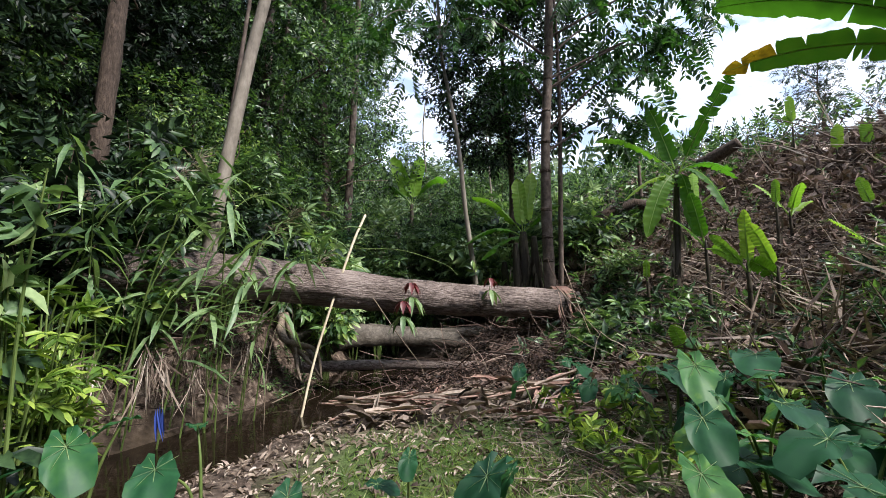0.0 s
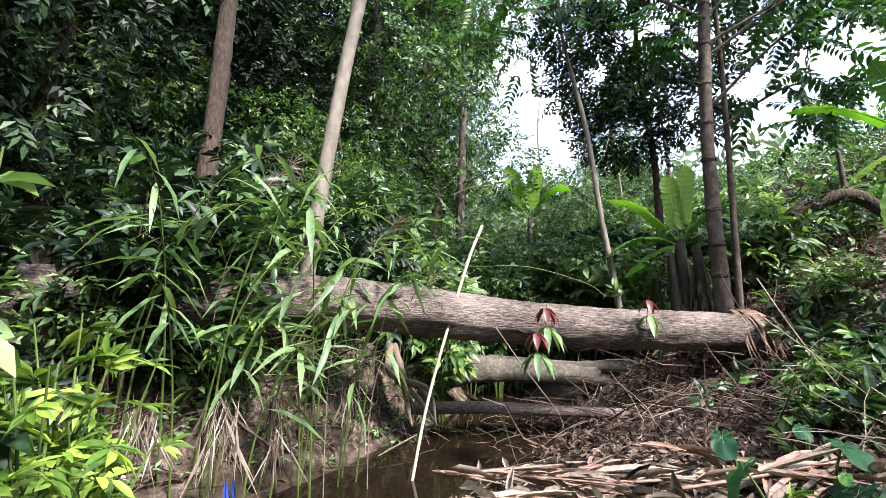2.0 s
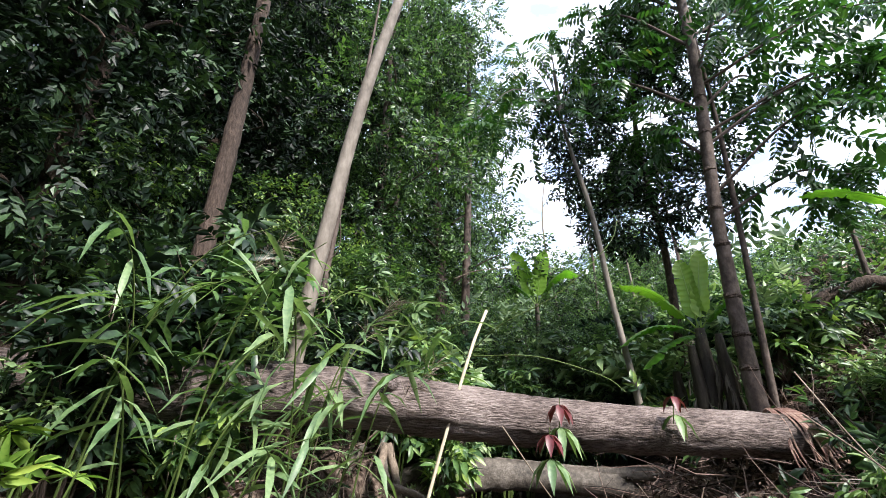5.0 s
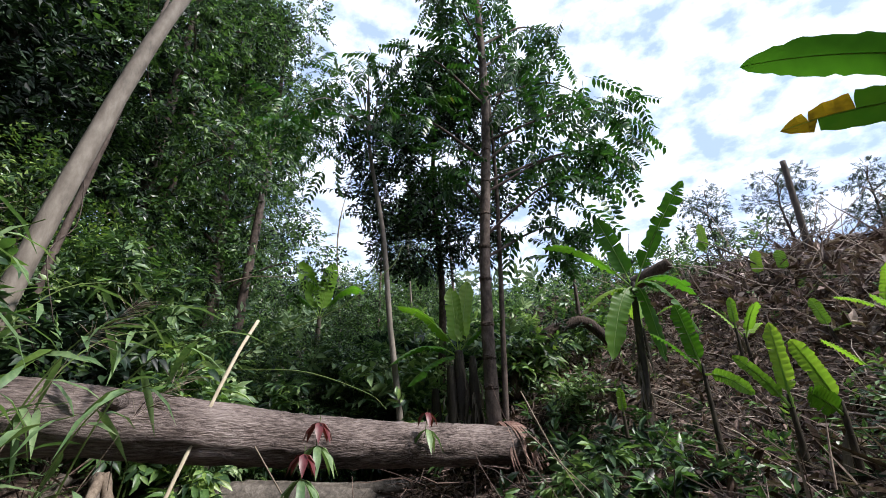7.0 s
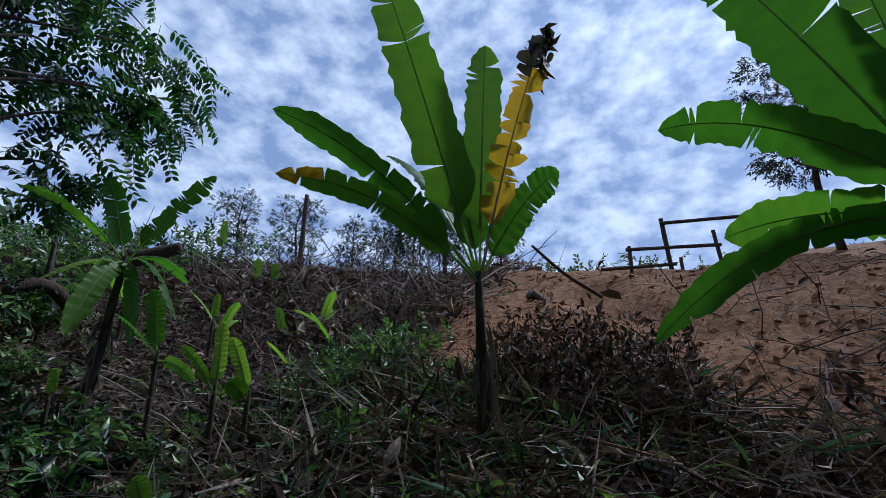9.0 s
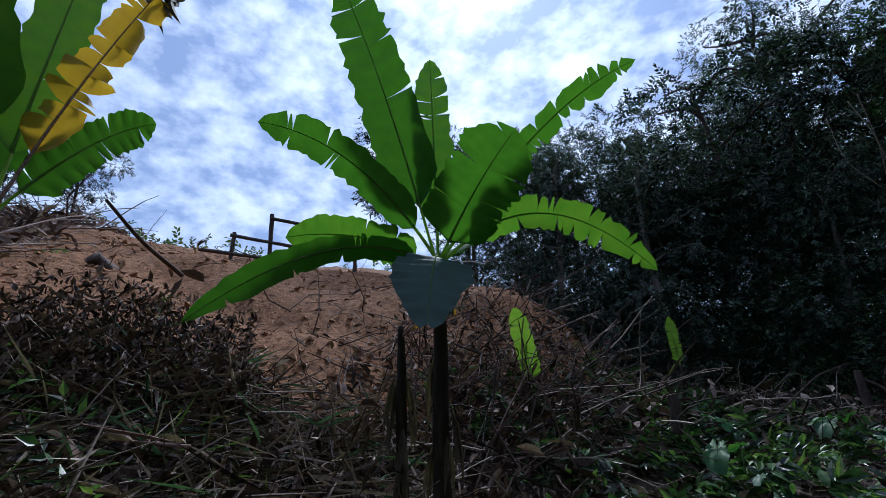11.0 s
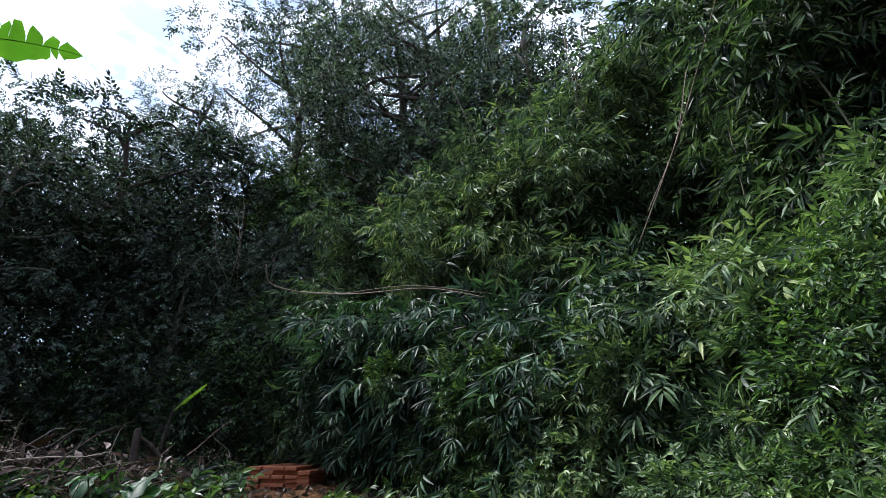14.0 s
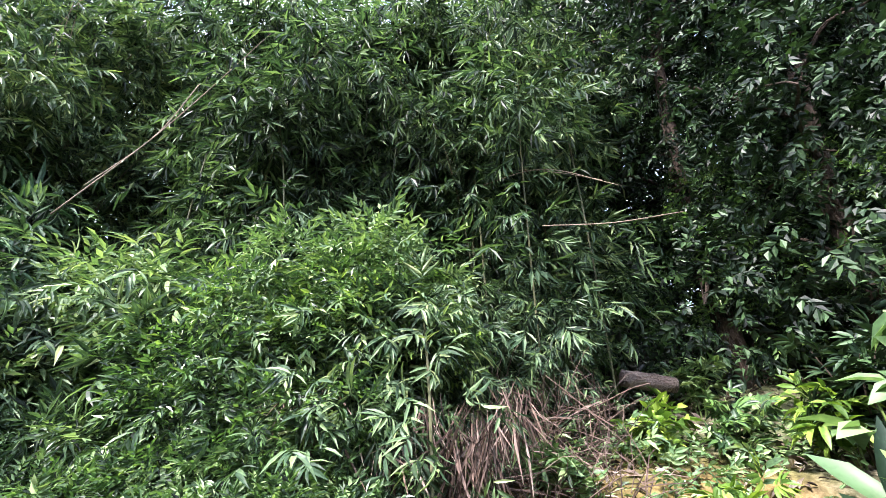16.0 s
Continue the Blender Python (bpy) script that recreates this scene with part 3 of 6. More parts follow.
def leafy_tree(name, place, pts, radii, blobs, count, templates, size, leaf, bark, label, seed, category="tree", up=0.6, limb_r=0.05, group=""):
    """Trunk, a limb to every lobe of the crown, twigs and leaves."""
    rng = np.random.default_rng(seed)
    base = thing(name, place, label, category, group)
    part("trunk", tube(pts, radii, 30, 12, 0.03, rng), bark, base, smooth=True)
    path = smooth_path(pts, 30)
    for b in blobs:
        c = np.array(b[:3])
        k = int(np.clip(np.argmin(np.abs(path[:, 2] - (c[2] - 0.8 * b[5]))), 6, 29))
        mid = (path[k] + c) / 2 + np.array([0, 0, 0.15]) + rng.normal(0, 0.12, 3)
        part("limb", tube([path[k], mid, c, c + rng.normal(0, 0.3, 3) * b[3]], [limb_r, limb_r * 0.6, limb_r * 0.35, limb_r * 0.12], 12, 6, 0.05, rng), bark, base)
    p, d = crown_points(rng, blobs, count)
    part("crown", scatter(templates, p, d, size * rng.uniform(0.7, 1.3, count), rng, up), leaf, base)
    return base


def lobes(rng, height0, height1, spread, count, size):
    out = []
    for k in range(count):
        u = (k + 0.5) / count
        z = height0 + (height1 - height0) * u
        a0 = k * 2.4 + rng.uniform(-0.4, 0.4)
        r = spread * (0.35 + 0.65 * math.sin(math.pi * min(1, 0.15 + 0.8 * u))) * rng.uniform(0.4, 1)
        s = size * rng.uniform(0.7, 1.25)
        out.append((r * math.cos(a0), r * math.sin(a0), z, s, s, s * 0.7))
    return out


def repeat(ob, poses):
    """Sets ob at the first pose and copies of it at the others."""
    for m in poses[1:]:
        copy_thing(ob, m)
    ob.matrix_basis = poses[0]


def standing(x, y, turn=0.0, scale=1.0, lift=-0.05, lean=0.0):
    return Matrix.Translation(on_ground(x, y, lift)) @ pose(0, 0, 0, lean, 0, turn) @ Matrix.Diagonal((scale, scale, scale, 1))


bare_trunk("leaning_tree", [(-3.15, 5.98, 1.5), (-3.08, 6.02, 2.2), (-2.9, 6.15, 3.8), (-2.62, 6.28, 5.6), (-2.2, 6.45, 7.6), (-1.9, 6.6, 10.0)], [0.105, 0.092, 0.088, 0.08, 0.07, 0.05], BARK_PALE, "smooth pale grey leaning tree trunk behind the log", 21)
bare_trunk("slender_tree", [(-5.45, 6.7, 1.0), (-5.27, 6.78, 3.9), (-5.17, 6.85, 6.4), (-5.0, 6.9, 10.4)], [0.16, 0.14, 0.125, 0.1], BARK_DARK, "dark cracked forest tree trunk", 22, 0.05)
bare_trunk("slender_tree", [(-4.3, 8.3, 1.0), (-4.2, 8.3, 3.0), (-4.02, 8.3, 4.6), (-3.75, 8.3, 7.0), (-3.5, 8.4, 10.0)], [0.055, 0.05, 0.045, 0.035, 0.015], BARK_TREE, "thin crooked mottled trunk behind the log", 23, 0.06)
for k, (x, y, h, r) in enumerate(((-3.15, 14.2, 10, 0.15), (-8.4, 12.4, 11, 0.14), (-0.6, 17.0, 6, 0.05), (0.6, 16.5, 5.5, 0.05), (1.5, 15.0, 5, 0.04), (-7.8, 11.0, 12, 0.15), (-5.0, 13.0, 10, 0.1), (2.9, 15.5, 6, 0.06))):
    z0 = float(height(x, y))
    bare_trunk("slender_tree", [(x, y, z0 - 0.1), (x + 0.15, y, z0 + h * 0.4), (x - 0.03 * h * (k % 3 - 1), y + 0.2, z0 + h), (x + 0.2, y + 0.3, z0 + h * 1.5)], [r, r * 0.85, r * 0.55, r * 0.12], BARK_PALE if k in (2, 4) else BARK_TREE, "slender pale forest trunk" if k in (2, 4) else "slender brown forest trunk", 30 + k, 0.03, 24, 9)


bare_trunk("lofty_tree", [(-4.9, -11.2, 1.5), (-4.8, -11.2, 6.0), (-4.9, -11.3, 11.0), (-4.6, -11.2, 15.0), (-4.2, -11.0, 19.0)], [0.34, 0.3, 0.26, 0.22, 0.16], BARK_TREE, "tall reddish-brown forest trunk above the thicket", 48, 0.03)
bare_trunk("lofty_tree", [(-4.9, -11.25, 10.0), (-5.3, -11.4, 13.0), (-6.1, -11.6, 17.0)], [0.2, 0.16, 0.1], BARK_TREE, "forked reddish-brown trunk above the thicket", 49, 0.03)


def pinnate_crown(base, rng, tips, count, droop=0.35, size=1.0):
    """Feather leaves set round the ends of the boughs."""
    k = rng.integers(0, len(tips), count)
    t = np.array(tips)[k]
    p = t + rng.normal(0, 0.22, (count, 3))
    d = rng.standard_normal((count, 3))
    d[:, 2] = -droop + 0.45 * rng.standard_normal(count)
    part("crown", scatter(PINNATE, p, d, size * rng.uniform(0.65, 1.15, count), rng, 0.9), LEAF_PINNATE, base)


def main_tree():
    rng = np.random.default_rng(41)
    place = np.array((2.12, 8.95, 1.1))
    base = thing("feather_leaved_tree", place, "tall dark ringed tree with long feather leaves", "tree")
    pts = [(0.05, 0, -0.1), (-0.02, 0, 0.6), (-0.05, -0.02, 3.0), (0.08, -0.06, 6.0), (0.02, -0.1, 8.6), (-0.1, -0.05, 10.5)]
    part("trunk", tube(pts, [0.14, 0.115, 0.095, 0.085, 0.07, 0.04], 70, 14, 0.04, rng), BARK_TREE, base, smooth=True)
    path = smooth_path(pts, 70)
    for z in (0.9, 1.35, 1.9, 2.6, 3.3, 4.0, 4.7, 5.3):
        c = path[np.argmin(np.abs(path[:, 2] - z))]
        r = 0.125 - 0.006 * z
        part("node_ring", tube([c + (0, 0, -0.05), c, c + (0.01, 0, 0.05)], [r * 0.85, r * 1.12, r * 0.8], 6, 12, 0.06, rng), BARK_DARK, base)
    part("second_stem", tube([(0.25, 0.2, -0.1), (0.28, 0.2, 1.5), (0.3, 0.15, 4.5), (0.2, 0.1, 7.5)], [0.06, 0.05, 0.04, 0.02], 26, 8, 0.03, rng), BARK_TREE, base, smooth=True)
    leafy_tree("shade_tree", (1.55, 10.6, 1.3), [(0, 0, 0), (0.1, 0, 2.5), (-0.1, 0, 5.5), (0.1, 0, 8.0)], [0.09, 0.07, 0.05, 0.02], [(-0.9, -0.3, 4.6, 0.9, 0.7, 0.5), (-1.3, 0, 5.9, 0.8, 0.7, 0.5), (-0.4, -0.2, 6.9, 0.9, 0.8, 0.6), (0.3, 0, 8.0, 0.8, 0.7, 0.6), (-0.5, 0, 3.6, 0.9, 0.7, 0.45), (0.9, 0.2, 5.4, 0.8, 0.7, 0.6), (0.8, 0, 4.1, 0.8, 0.6, 0.5), (0.9, 0, 7.0, 0.8, 0.7, 0.5)], 2300, SPRAY_OVAL, 1.3, LEAF_SHADED_DARK, BARK_DARK, "dark small-leaved tree behind the ringed tree", 45, limb_r=0.025)
    tips = []
    boughs = [(2.9, -0.4, 6.3), (2.3, -0.2, 5.2), (2.6, 0.4, 7.4), (1.7, -0.8, 4.4), (-1.6, -0.2, 7.2), (-1.9, 0.2, 6.0), (1.2, 0.8, 8.2), (-0.8, 0.6, 8.0), (1.8, 0.2, 8.8), (3.2, 0.1, 5.6), (-1.0, -0.5, 8.8), (0.6, -0.9, 6.6), (0.5, 0.5, 9.6), (1.4, 0.7, 5.9), (-0.9, 0.6, 5.0), (2.2, 0.6, 3.9)]
    for b in boughs:
        c = np.array(b)
        z0 = max(3.0, c[2] - 0.9)
        a0 = path[np.argmin(np.abs(path[:, 2] - z0))]
        mid = a0 * 0.4 + c * 0.6 + np.array([0, 0, 0.35])
        part("bough", tube([a0, mid, c], [0.03, 0.02, 0.007], 14, 6, 0.05, rng), BARK_TREE, base)
        q = smooth_path([a0, mid, c], 12)
        tips += [q[4], q[6], q[8], q[9], q[10], q[11], q[11]]
    pinnate_crown(base, rng, tips, 480, 0.6, 1.0)


main_tree()


def sapling():
    rng = np.random.default_rng(43)
    base = thing("feather_leaved_sapling", (0.72, 9.35, 0.9), "slim curved sapling with feather leaves at its top", "tree")
    pts = [(0, 0, 0), (-0.05, 0.02, 0.7), (-0.25, 0.05, 2.2), (-0.42, 0.08, 3.8), (-0.75, 0.1, 5.6), (-0.85, 0.05, 6.9)]
    part("trunk", tube(pts, [0.06, 0.055, 0.05, 0.045, 0.035, 0.025], 40, 9, 0.02, rng), BARK_PALE, base, smooth=True)
    tips = []
    for c in ((-1.5, 0.0, 6.9), (-0.3, -0.3, 7.2), (-1.9, 0.3, 6.3), (-0.9, -0.2, 7.7), (-1.2, 0.3, 7.4), (-2.3, -0.2, 6.0), (0.0, 0.2, 6.7), (-1.5, -0.2, 5.3)):
        c = np.array(c)
        part("bough", tube([np.array(pts[4]) + (0, 0, 0.3), (np.array(pts[5]) + c) / 2 + (0, 0, 0.1), c], [0.016, 0.012, 0.005], 10, 5, 0.04, rng), BARK_PALE, base)
        tips += [c, c, (np.array(pts[5]) + 2 * c) / 3]
    pinnate_crown(base, rng, tips, 70, 0.5, 0.9)


sapling()


# ---- forest round the valley ----
def forest():
    r1, r2, r3 = (np.random.default_rng(k) for k in (51, 52, 53))
    tall = leafy_tree("forest_tree", (0, 0, 0), [(0, 0, 0), (0.2, 0.1, 4), (-0.1, 0.2, 9), (0.1, 0, 13)], [0.22, 0.18, 0.12, 0.04], lobes(r1, 3.0, 14.5, 2.9, 17, 1.55), 3000, SPRAY_TREE, 1.0, LEAF_FOREST, BARK_TREE, "tall dense green forest tree", 61, group="forest trees")
    # These leaves are coloured dark in place of shade from a canopy above.
    dark = leafy_tree("forest_tree", (0, 0, 0), [(0, 0, 0), (0.1, -0.2, 3), (0.3, 0.1, 7), (0.2, 0, 10)], [0.18, 0.15, 0.1, 0.03], lobes(r2, 0.8, 11.0, 2.6, 17, 1.4), 3000, SPRAY_TREE, 0.95, LEAF_SHADED_DARK, BARK_DARK, "dark shaded forest tree hung with creepers", 62, group="forest trees")
    mid = leafy_tree("forest_tree", (0, 0, 0), [(0, 0, 0), (0.1, -0.2, 3), (0.3, 0.1, 7), (0.2, 0, 10)], [0.18, 0.15, 0.1, 0.03], lobes(np.random.default_rng(54), 0.8, 11.0, 2.6, 20, 1.2), 2600, SPRAY_TREE, 0.95, LEAF_SHADE, BARK_PALE, "shaded grey-green forest tree at the valley end", 65, group="forest trees")
    bushy = leafy_tree("understorey_tree", (0, 0, 0), [(0, 0, 0), (0.1, 0.1, 1.5), (0, 0.2, 3.5)], [0.07, 0.05, 0.02], lobes(r3, 0.4, 4.2, 1.5, 12, 0.85), 1900, SPRAY_OVAL, 1.25, LEAF_FOREST, BARK_TREE, "bushy green understorey tree", 63, group="understorey trees", limb_r=0.025)
    # Dark leaf colour imitates backlit crowns silhouetted against the sky.
    airy = leafy_tree("ridge_tree", (0, 0, 0), [(0, 0, 0), (0.15, 0.0, 2), (-0.1, 0.1, 4.5), (0.1, 0, 6.5)], [0.12, 0.09, 0.06, 0.02], lobes(r1, 2.8, 7.0, 1.9, 11, 0.8), 900, SPRAY_TREE, 0.75, LEAF_SHADED_DARK, BARK_DARK, "thin-crowned tree on the ridge", 64, group="ridge trees", limb_r=0.05)
    r4 = np.random.default_rng(55)
    tufts = [(x * 1.0, y * 1.0, z, 0.95 * s, 0.95 * s, 0.42 * s) for x, y, z, s, _, _ in lobes(r4, 5.5, 13.2, 3.3, 22, 1.0)]
    lofty = leafy_tree("lofty_tree", (0, 0, 0), [(0, 0, 0), (0.2, 0.1, 3.5), (-0.2, 0.3, 8), (0.2, 0.1, 12.5)], [0.2, 0.17, 0.12, 0.03], tufts, 2100, SPRAY_OVAL, 1.15, LEAF_SHADE, BARK_TREE, "lofty open-crowned tree with bare crooked limbs", 66, group="lofty trees", limb_r=0.07)
    repeat(lofty, [standing(*q) for q in ((5.6, -13.4, 10, 0.92), (2.9, -14.6, 120, 1.3), (8.4, -14.2, 230, 0.8), (0.9, -15.2, 300, 1.4), (-1.0, -14.4, 45, 1.5), (10.8, -12.4, 170, 0.62), (-3.0, -15.2, 200, 1.5), (-2.2, -12.6, 20, 1.3), (6.8, -17.5, 80, 1.05))])
    repeat(tall, [standing(*q) for q in ((-6.0, 15.5, 10, 1.05), (-5.2, 19.0, 80, 0.95), (-9.5, 13.0, 200, 1.1), (-6.5, 23.0, 30, 1.15), (-13, 18, 300, 1.2), (3.0, 27, 20, 0.6), (-4.8, 12.2, 150, 0.9), (-3.9, 14.6, 60, 0.95), (-12, -12, 70, 1.05), (-5.5, -17, 170, 1.1), (-1.5, -20, 250, 1.0), (-11, -4, 90, 1.0), (-16, 3, 190, 1.1), (2.2, -14.6, 140, 0.72), (0.2, -14.0, 220, 0.72))])
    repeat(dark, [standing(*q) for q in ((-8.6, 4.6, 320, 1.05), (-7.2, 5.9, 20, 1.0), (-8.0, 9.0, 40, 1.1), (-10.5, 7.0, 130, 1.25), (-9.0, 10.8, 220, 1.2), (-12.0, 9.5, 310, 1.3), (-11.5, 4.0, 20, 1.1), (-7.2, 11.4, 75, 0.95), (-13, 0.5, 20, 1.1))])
    repeat(mid, [standing(*q) for q in ((7.5, -9.5, 10, 0.7), (9.6, -8.2, 100, 0.6), (6.0, -11.5, 200, 0.6), (8.5, -11.0, 290, 0.7), (-2.4, -13.2, 15, 1.0), (-0.9, -15.6, 75, 1.1), (-5.4, -9.8, 25, 1.3), (2.0, -15.5, 10, 0.95), (5.0, -16.5, 150, 0.8), (-0.5, -14.5, 220, 0.75), (-3.4, -12.6, 95, 1.05), (9.0, -11, 60, 0.5), (12, -9.5, 300, 0.65), (13.2, -7.4, 80, 0.5), (10.2, -9.6, 60, 0.62), (11.6, -8.0, 190, 0.55), (7.4, -12.5, 190, 0.62), (10.5, -13, 30, 0.6), (4.2, -11.4, 60, 0.5), (2.4, -11.9, 190, 0.56), (0.8, -11.6, 280, 0.6), (5.6, -12.6, 20, 0.6), (-0.8, -12.6, 130, 0.7), (-7.5, -11.5, 260, 1.15), (3.6, -20, 200, 1.05))])
    repeat(bushy, [standing(*q) for q in ((-5.6, 9.6, 0, 0.9), (-2.6, 11.8, 60, 0.75), (-1.0, 12.9, 140, 0.75), (-4.2, 10.6, 210, 0.8), (0.7, 13.6, 290, 0.7), (-7.2, 6.9, 100, 0.85), (-8.8, 5.0, 160, 0.9), (1.8, -11.6, 15, 0.95), (3.6, -12.3, 115, 0.9), (5.6, -11.6, 200, 0.75), (-1.0, -11.8, 300, 1.0), (0.3, 17.5, 80, 1.0), (-9.4, 2.2, 70, 1.1), (2.6, 19, 160, 0.9), (8.2, -12.6, 20, 0.7), (10.5, -11.5, 85, 0.6), (-0.2, 11.2, 120, 0.6))])
    repeat(airy, [standing(*q) for q in ((14.4, 13.2, 0, 0.55), (17.5, 12.4, 60, 0.55), (16.2, 9.4, 130, 0.6), (18.5, 8.2, 210, 0.6), (15.4, 7.0, 320, 0.42), (17.2, 5.2, 20, 0.5), (15.0, -5.0, 100, 1.0), (14.0, -7.5, 170, 0.9), (6.9, -11.8, 40, 1.5), (7.5, -15, 40, 1.25), (4.0, -14.2, 90, 1.45), (12.5, 14.5, 290, 0.5), (20, 12, 10, 0.6), (19.6, 10.2, 75, 0.65))])


forest()


def bamboo():
    """Bamboo thickets: arching culms with drooping sprays of narrow leaves."""
    def clump(seed, tall, spread, culms, leaves, label, near, size=1.0, leaf=LEAF_BAMBOO):
        rng = np.random.default_rng(seed)
        base = thing("bamboo_clump", (0, 0, 0), label, "bamboo", "bamboo thicket")
        ps, ds = [], []
        for k in range(culms):
            a0 = rng.uniform(0, 6.28)
            h, out = tall * rng.uniform(0.6, 1.05), spread * rng.uniform(0.3, 1.0)
            foot = np.array([rng.normal(0, 0.35), rng.normal(0, 0.35), 0])
            w = np.array([math.cos(a0), math.sin(a0), 0])
            pts = [foot, foot + w * out * 0.12 + (0, 0, h * 0.5), foot + w * out * 0.45 + (0, 0, h * 0.85), foot + w * out * 1.0 + (0, 0, h * 0.92)]
            part("culm", tube(pts, [0.014, 0.013, 0.009, 0.003], 16, 6), CULM, base)
            q = smooth_path(pts, 40)
            m = leaves // culms
            i = rng.integers(5, 40, m)
            side = rng.standard_normal((m, 3)) * np.array([1, 1, 0.55])
            ps.append(q[i] + unit(side) * rng.uniform(0.05, 0.75, (m, 1)))
            ds.append(unit(side) + np.array([0, 0, -0.55]))
        p, d = np.concatenate(ps), np.concatenate(ds)
        part("foliage", scatter(SPRAY_BAMBOO_NEAR if near else SPRAY_BAMBOO, p, d, size * rng.uniform(0.75, 1.25, len(p)), rng, 0.7), leaf, base)
        return base
    tall = clump(71, 7.5, 2.2, 16, 3400, "tall green bamboo clump with drooping leaves", False, 1.3)
    low = clump(72, 2.7, 1.3, 14, 1500, "low leafy bamboo thicket on the bank", True, 1.1)
    blue = clump(73, 2.7, 1.3, 14, 1200, "blue-green drooping thicket on the bank", True, 1.4, LEAF_DROOP)
    repeat(tall, [standing(*q) for q in ((-5.6, -3.4, 0, 1.0), (-5.9, -1.2, 70, 1.05), (-6.6, 0.6, 140, 1.0), (-3.6, -6.3, 210, 0.85), (-5.2, -5.8, 280, 1.05), (-2.0, -8.0, 350, 0.85), (-7.4, -4.2, 40, 1.2), (-7.8, 2.0, 110, 1.05), (-3.6, -8.8, 180, 1.1), (-8.2, 0.2, 250, 1.2), (-9.6, 1.6, 320, 1.1), (-0.5, -9.6, 140, 0.88))])
    repeat(low, [standing(*q) for q in ((-4.2, -1.3, 0, 0.95), (-4.7, -2.6, 30, 1.2), (-5.2, -0.3, 90, 1.0), (-4.3, -3.9, 150, 1.25), (-0.1, -9.3, 200, 1.35), (-6.6, 1.0, 15, 0.8))])
    repeat(blue, [standing(*q) for q in ((-2.6, -4.5, 240, 0.95), (-1.9, -5.7, 300, 1.1), (-1.5, -6.9, 330, 1.15), (-3.2, -5.4, 210, 1.3), (-0.7, -7.9, 60, 1.05))])


bamboo()


def mixed_thicket():
    """Leafy climbers and small shrubs that cover the foot of the bamboo."""
    rng = np.random.default_rng(75)

    def mound(seed, leaf, templates, size, count, label):
        r = np.random.default_rng(seed)
        base = thing("climber_thicket", (0, 0, 0), label, "thicket", "bank thicket")
        blobs = [(r.normal(0, 0.45), r.normal(0, 0.45), r.uniform(0.2, 2.1), r.uniform(0.22, 0.45), r.uniform(0.22, 0.45), r.uniform(0.18, 0.38)) for _ in range(17)]
        for b in blobs:
            part("stem", tube([(r.normal(0, 0.1), r.normal(0, 0.1), 0), np.array(b[:3]) * (0.5, 0.5, 0.7), b[:3]], [0.012, 0.009, 0.004], 8, 5), STICK_DRY, base)
        p, d = crown_points(r, blobs, count)
        part("foliage", scatter(templates, p, d, size * r.uniform(0.7, 1.3, count), r, 0.8), leaf, base)
        return base
    small = mound(76, LEAF_FOREST, SPRAY_SMALL, 0.85, 2600, "dense small-leaved green climber on the bank")
    broad = mound(77, LEAF_CANE, SPRAY_SMALL, 1.05, 1700, "leafy green creeper mound on the bank")
    narrow = mound(78, LEAF_BAMBOO, SPRAY_BAMBOO, 0.8, 1300, "drooping young bamboo on the bank")
    leafy = mound(79, LEAF_CANE, SPRAY_BROAD, 0.4, 800, "broad-leaved green shrub on the bank")
    spots = [[], [], [], []]
    for k in range(62):
        u = rng.uniform(0, 1)
        y = -6.2 + 5.8 * u
        deep = rng.uniform(0.0, 2.0)
        x = np.interp(y, [-6.5, -4, -1, 1.2], [-1.2, -2.5, -3.4, -4.3]) - deep
        kind = 3 if k % 6 == 4 else (k * 7 + int(u * 5)) % 3
        grow = (1.12, 1.1, 1.1, 1.15)[kind]
        spots[kind].append(standing(x, y, rng.uniform(0, 360), grow * (0.7 + 0.22 * deep + rng.uniform(-0.1, 0.1)), -0.05))
    for ob, m in zip((small, broad, narrow, leafy), spots):
        repeat(ob, m)


mixed_thicket()

# ---- where plants stand: crown, foot and leaf tips (place, half width, arch, look, facing) ----
BANANA_TALL = ((3.6, 2.35, 2.59), (3.62, 2.33), [
    ((3.07, 3.21, 5.99), 0.26, 0.05, 'green', 'back'),
    ((3.83, 2.26, 5.23), 0.2, 0.1, 'green', 'back'),
    ((3.64, 1.56, 5.09), 0.19, 0.15, 'yellow', 'back'),
    ((2.37, 3.72, 3.81), 0.13, 0.2, 'green', 'side'),
    ((2.28, 3.53, 3.13), 0.11, 0.25, 'spotted', 'side'),
    ((3.91, 3.44, 4.13), 0.18, 0.3, 'green', 'up'),
    ((4.04, 1.63, 3.66), 0.17, 0.2, 'green', 'side'),
    ((4.01, 2.72, 4.24), 0.16, 0.1, 'green', 'back'),
])
BANANA_BROAD = ((2.78, -0.52, 2.43), (2.76, -0.56), [
    ((3.06, 0.32, 4.94), 0.24, 0.1, 'green', 'back'),
    ((2.99, -0.53, 4.36), 0.15, 0.1, 'green', 'back'),
    ((2.71, 0.85, 3.15), 0.14, 0.3, 'green', 'side'),
    ((2.8, 0.59, 2.41), 0.15, 0.2, 'green', 'side'),
    ((2.31, 1.1, 1.76), 0.09, 0.3, 'green', 'side'),
    ((2.16, -0.12, 1.8), 0.27, 0.5, 'underside', 'fold'),
    ((2.07, -0.73, 3.16), 0.29, 0.12, 'green', 'back'),
    ((1.88, -1.89, 4.08), 0.13, 0.2, 'torn', 'side'),
    ((1.75, -1.61, 2.21), 0.14, 0.55, 'torn', 'side'),
    ((2.92, -0.89, 2.61), 0.15, 0.2, 'green', 'up'),
])
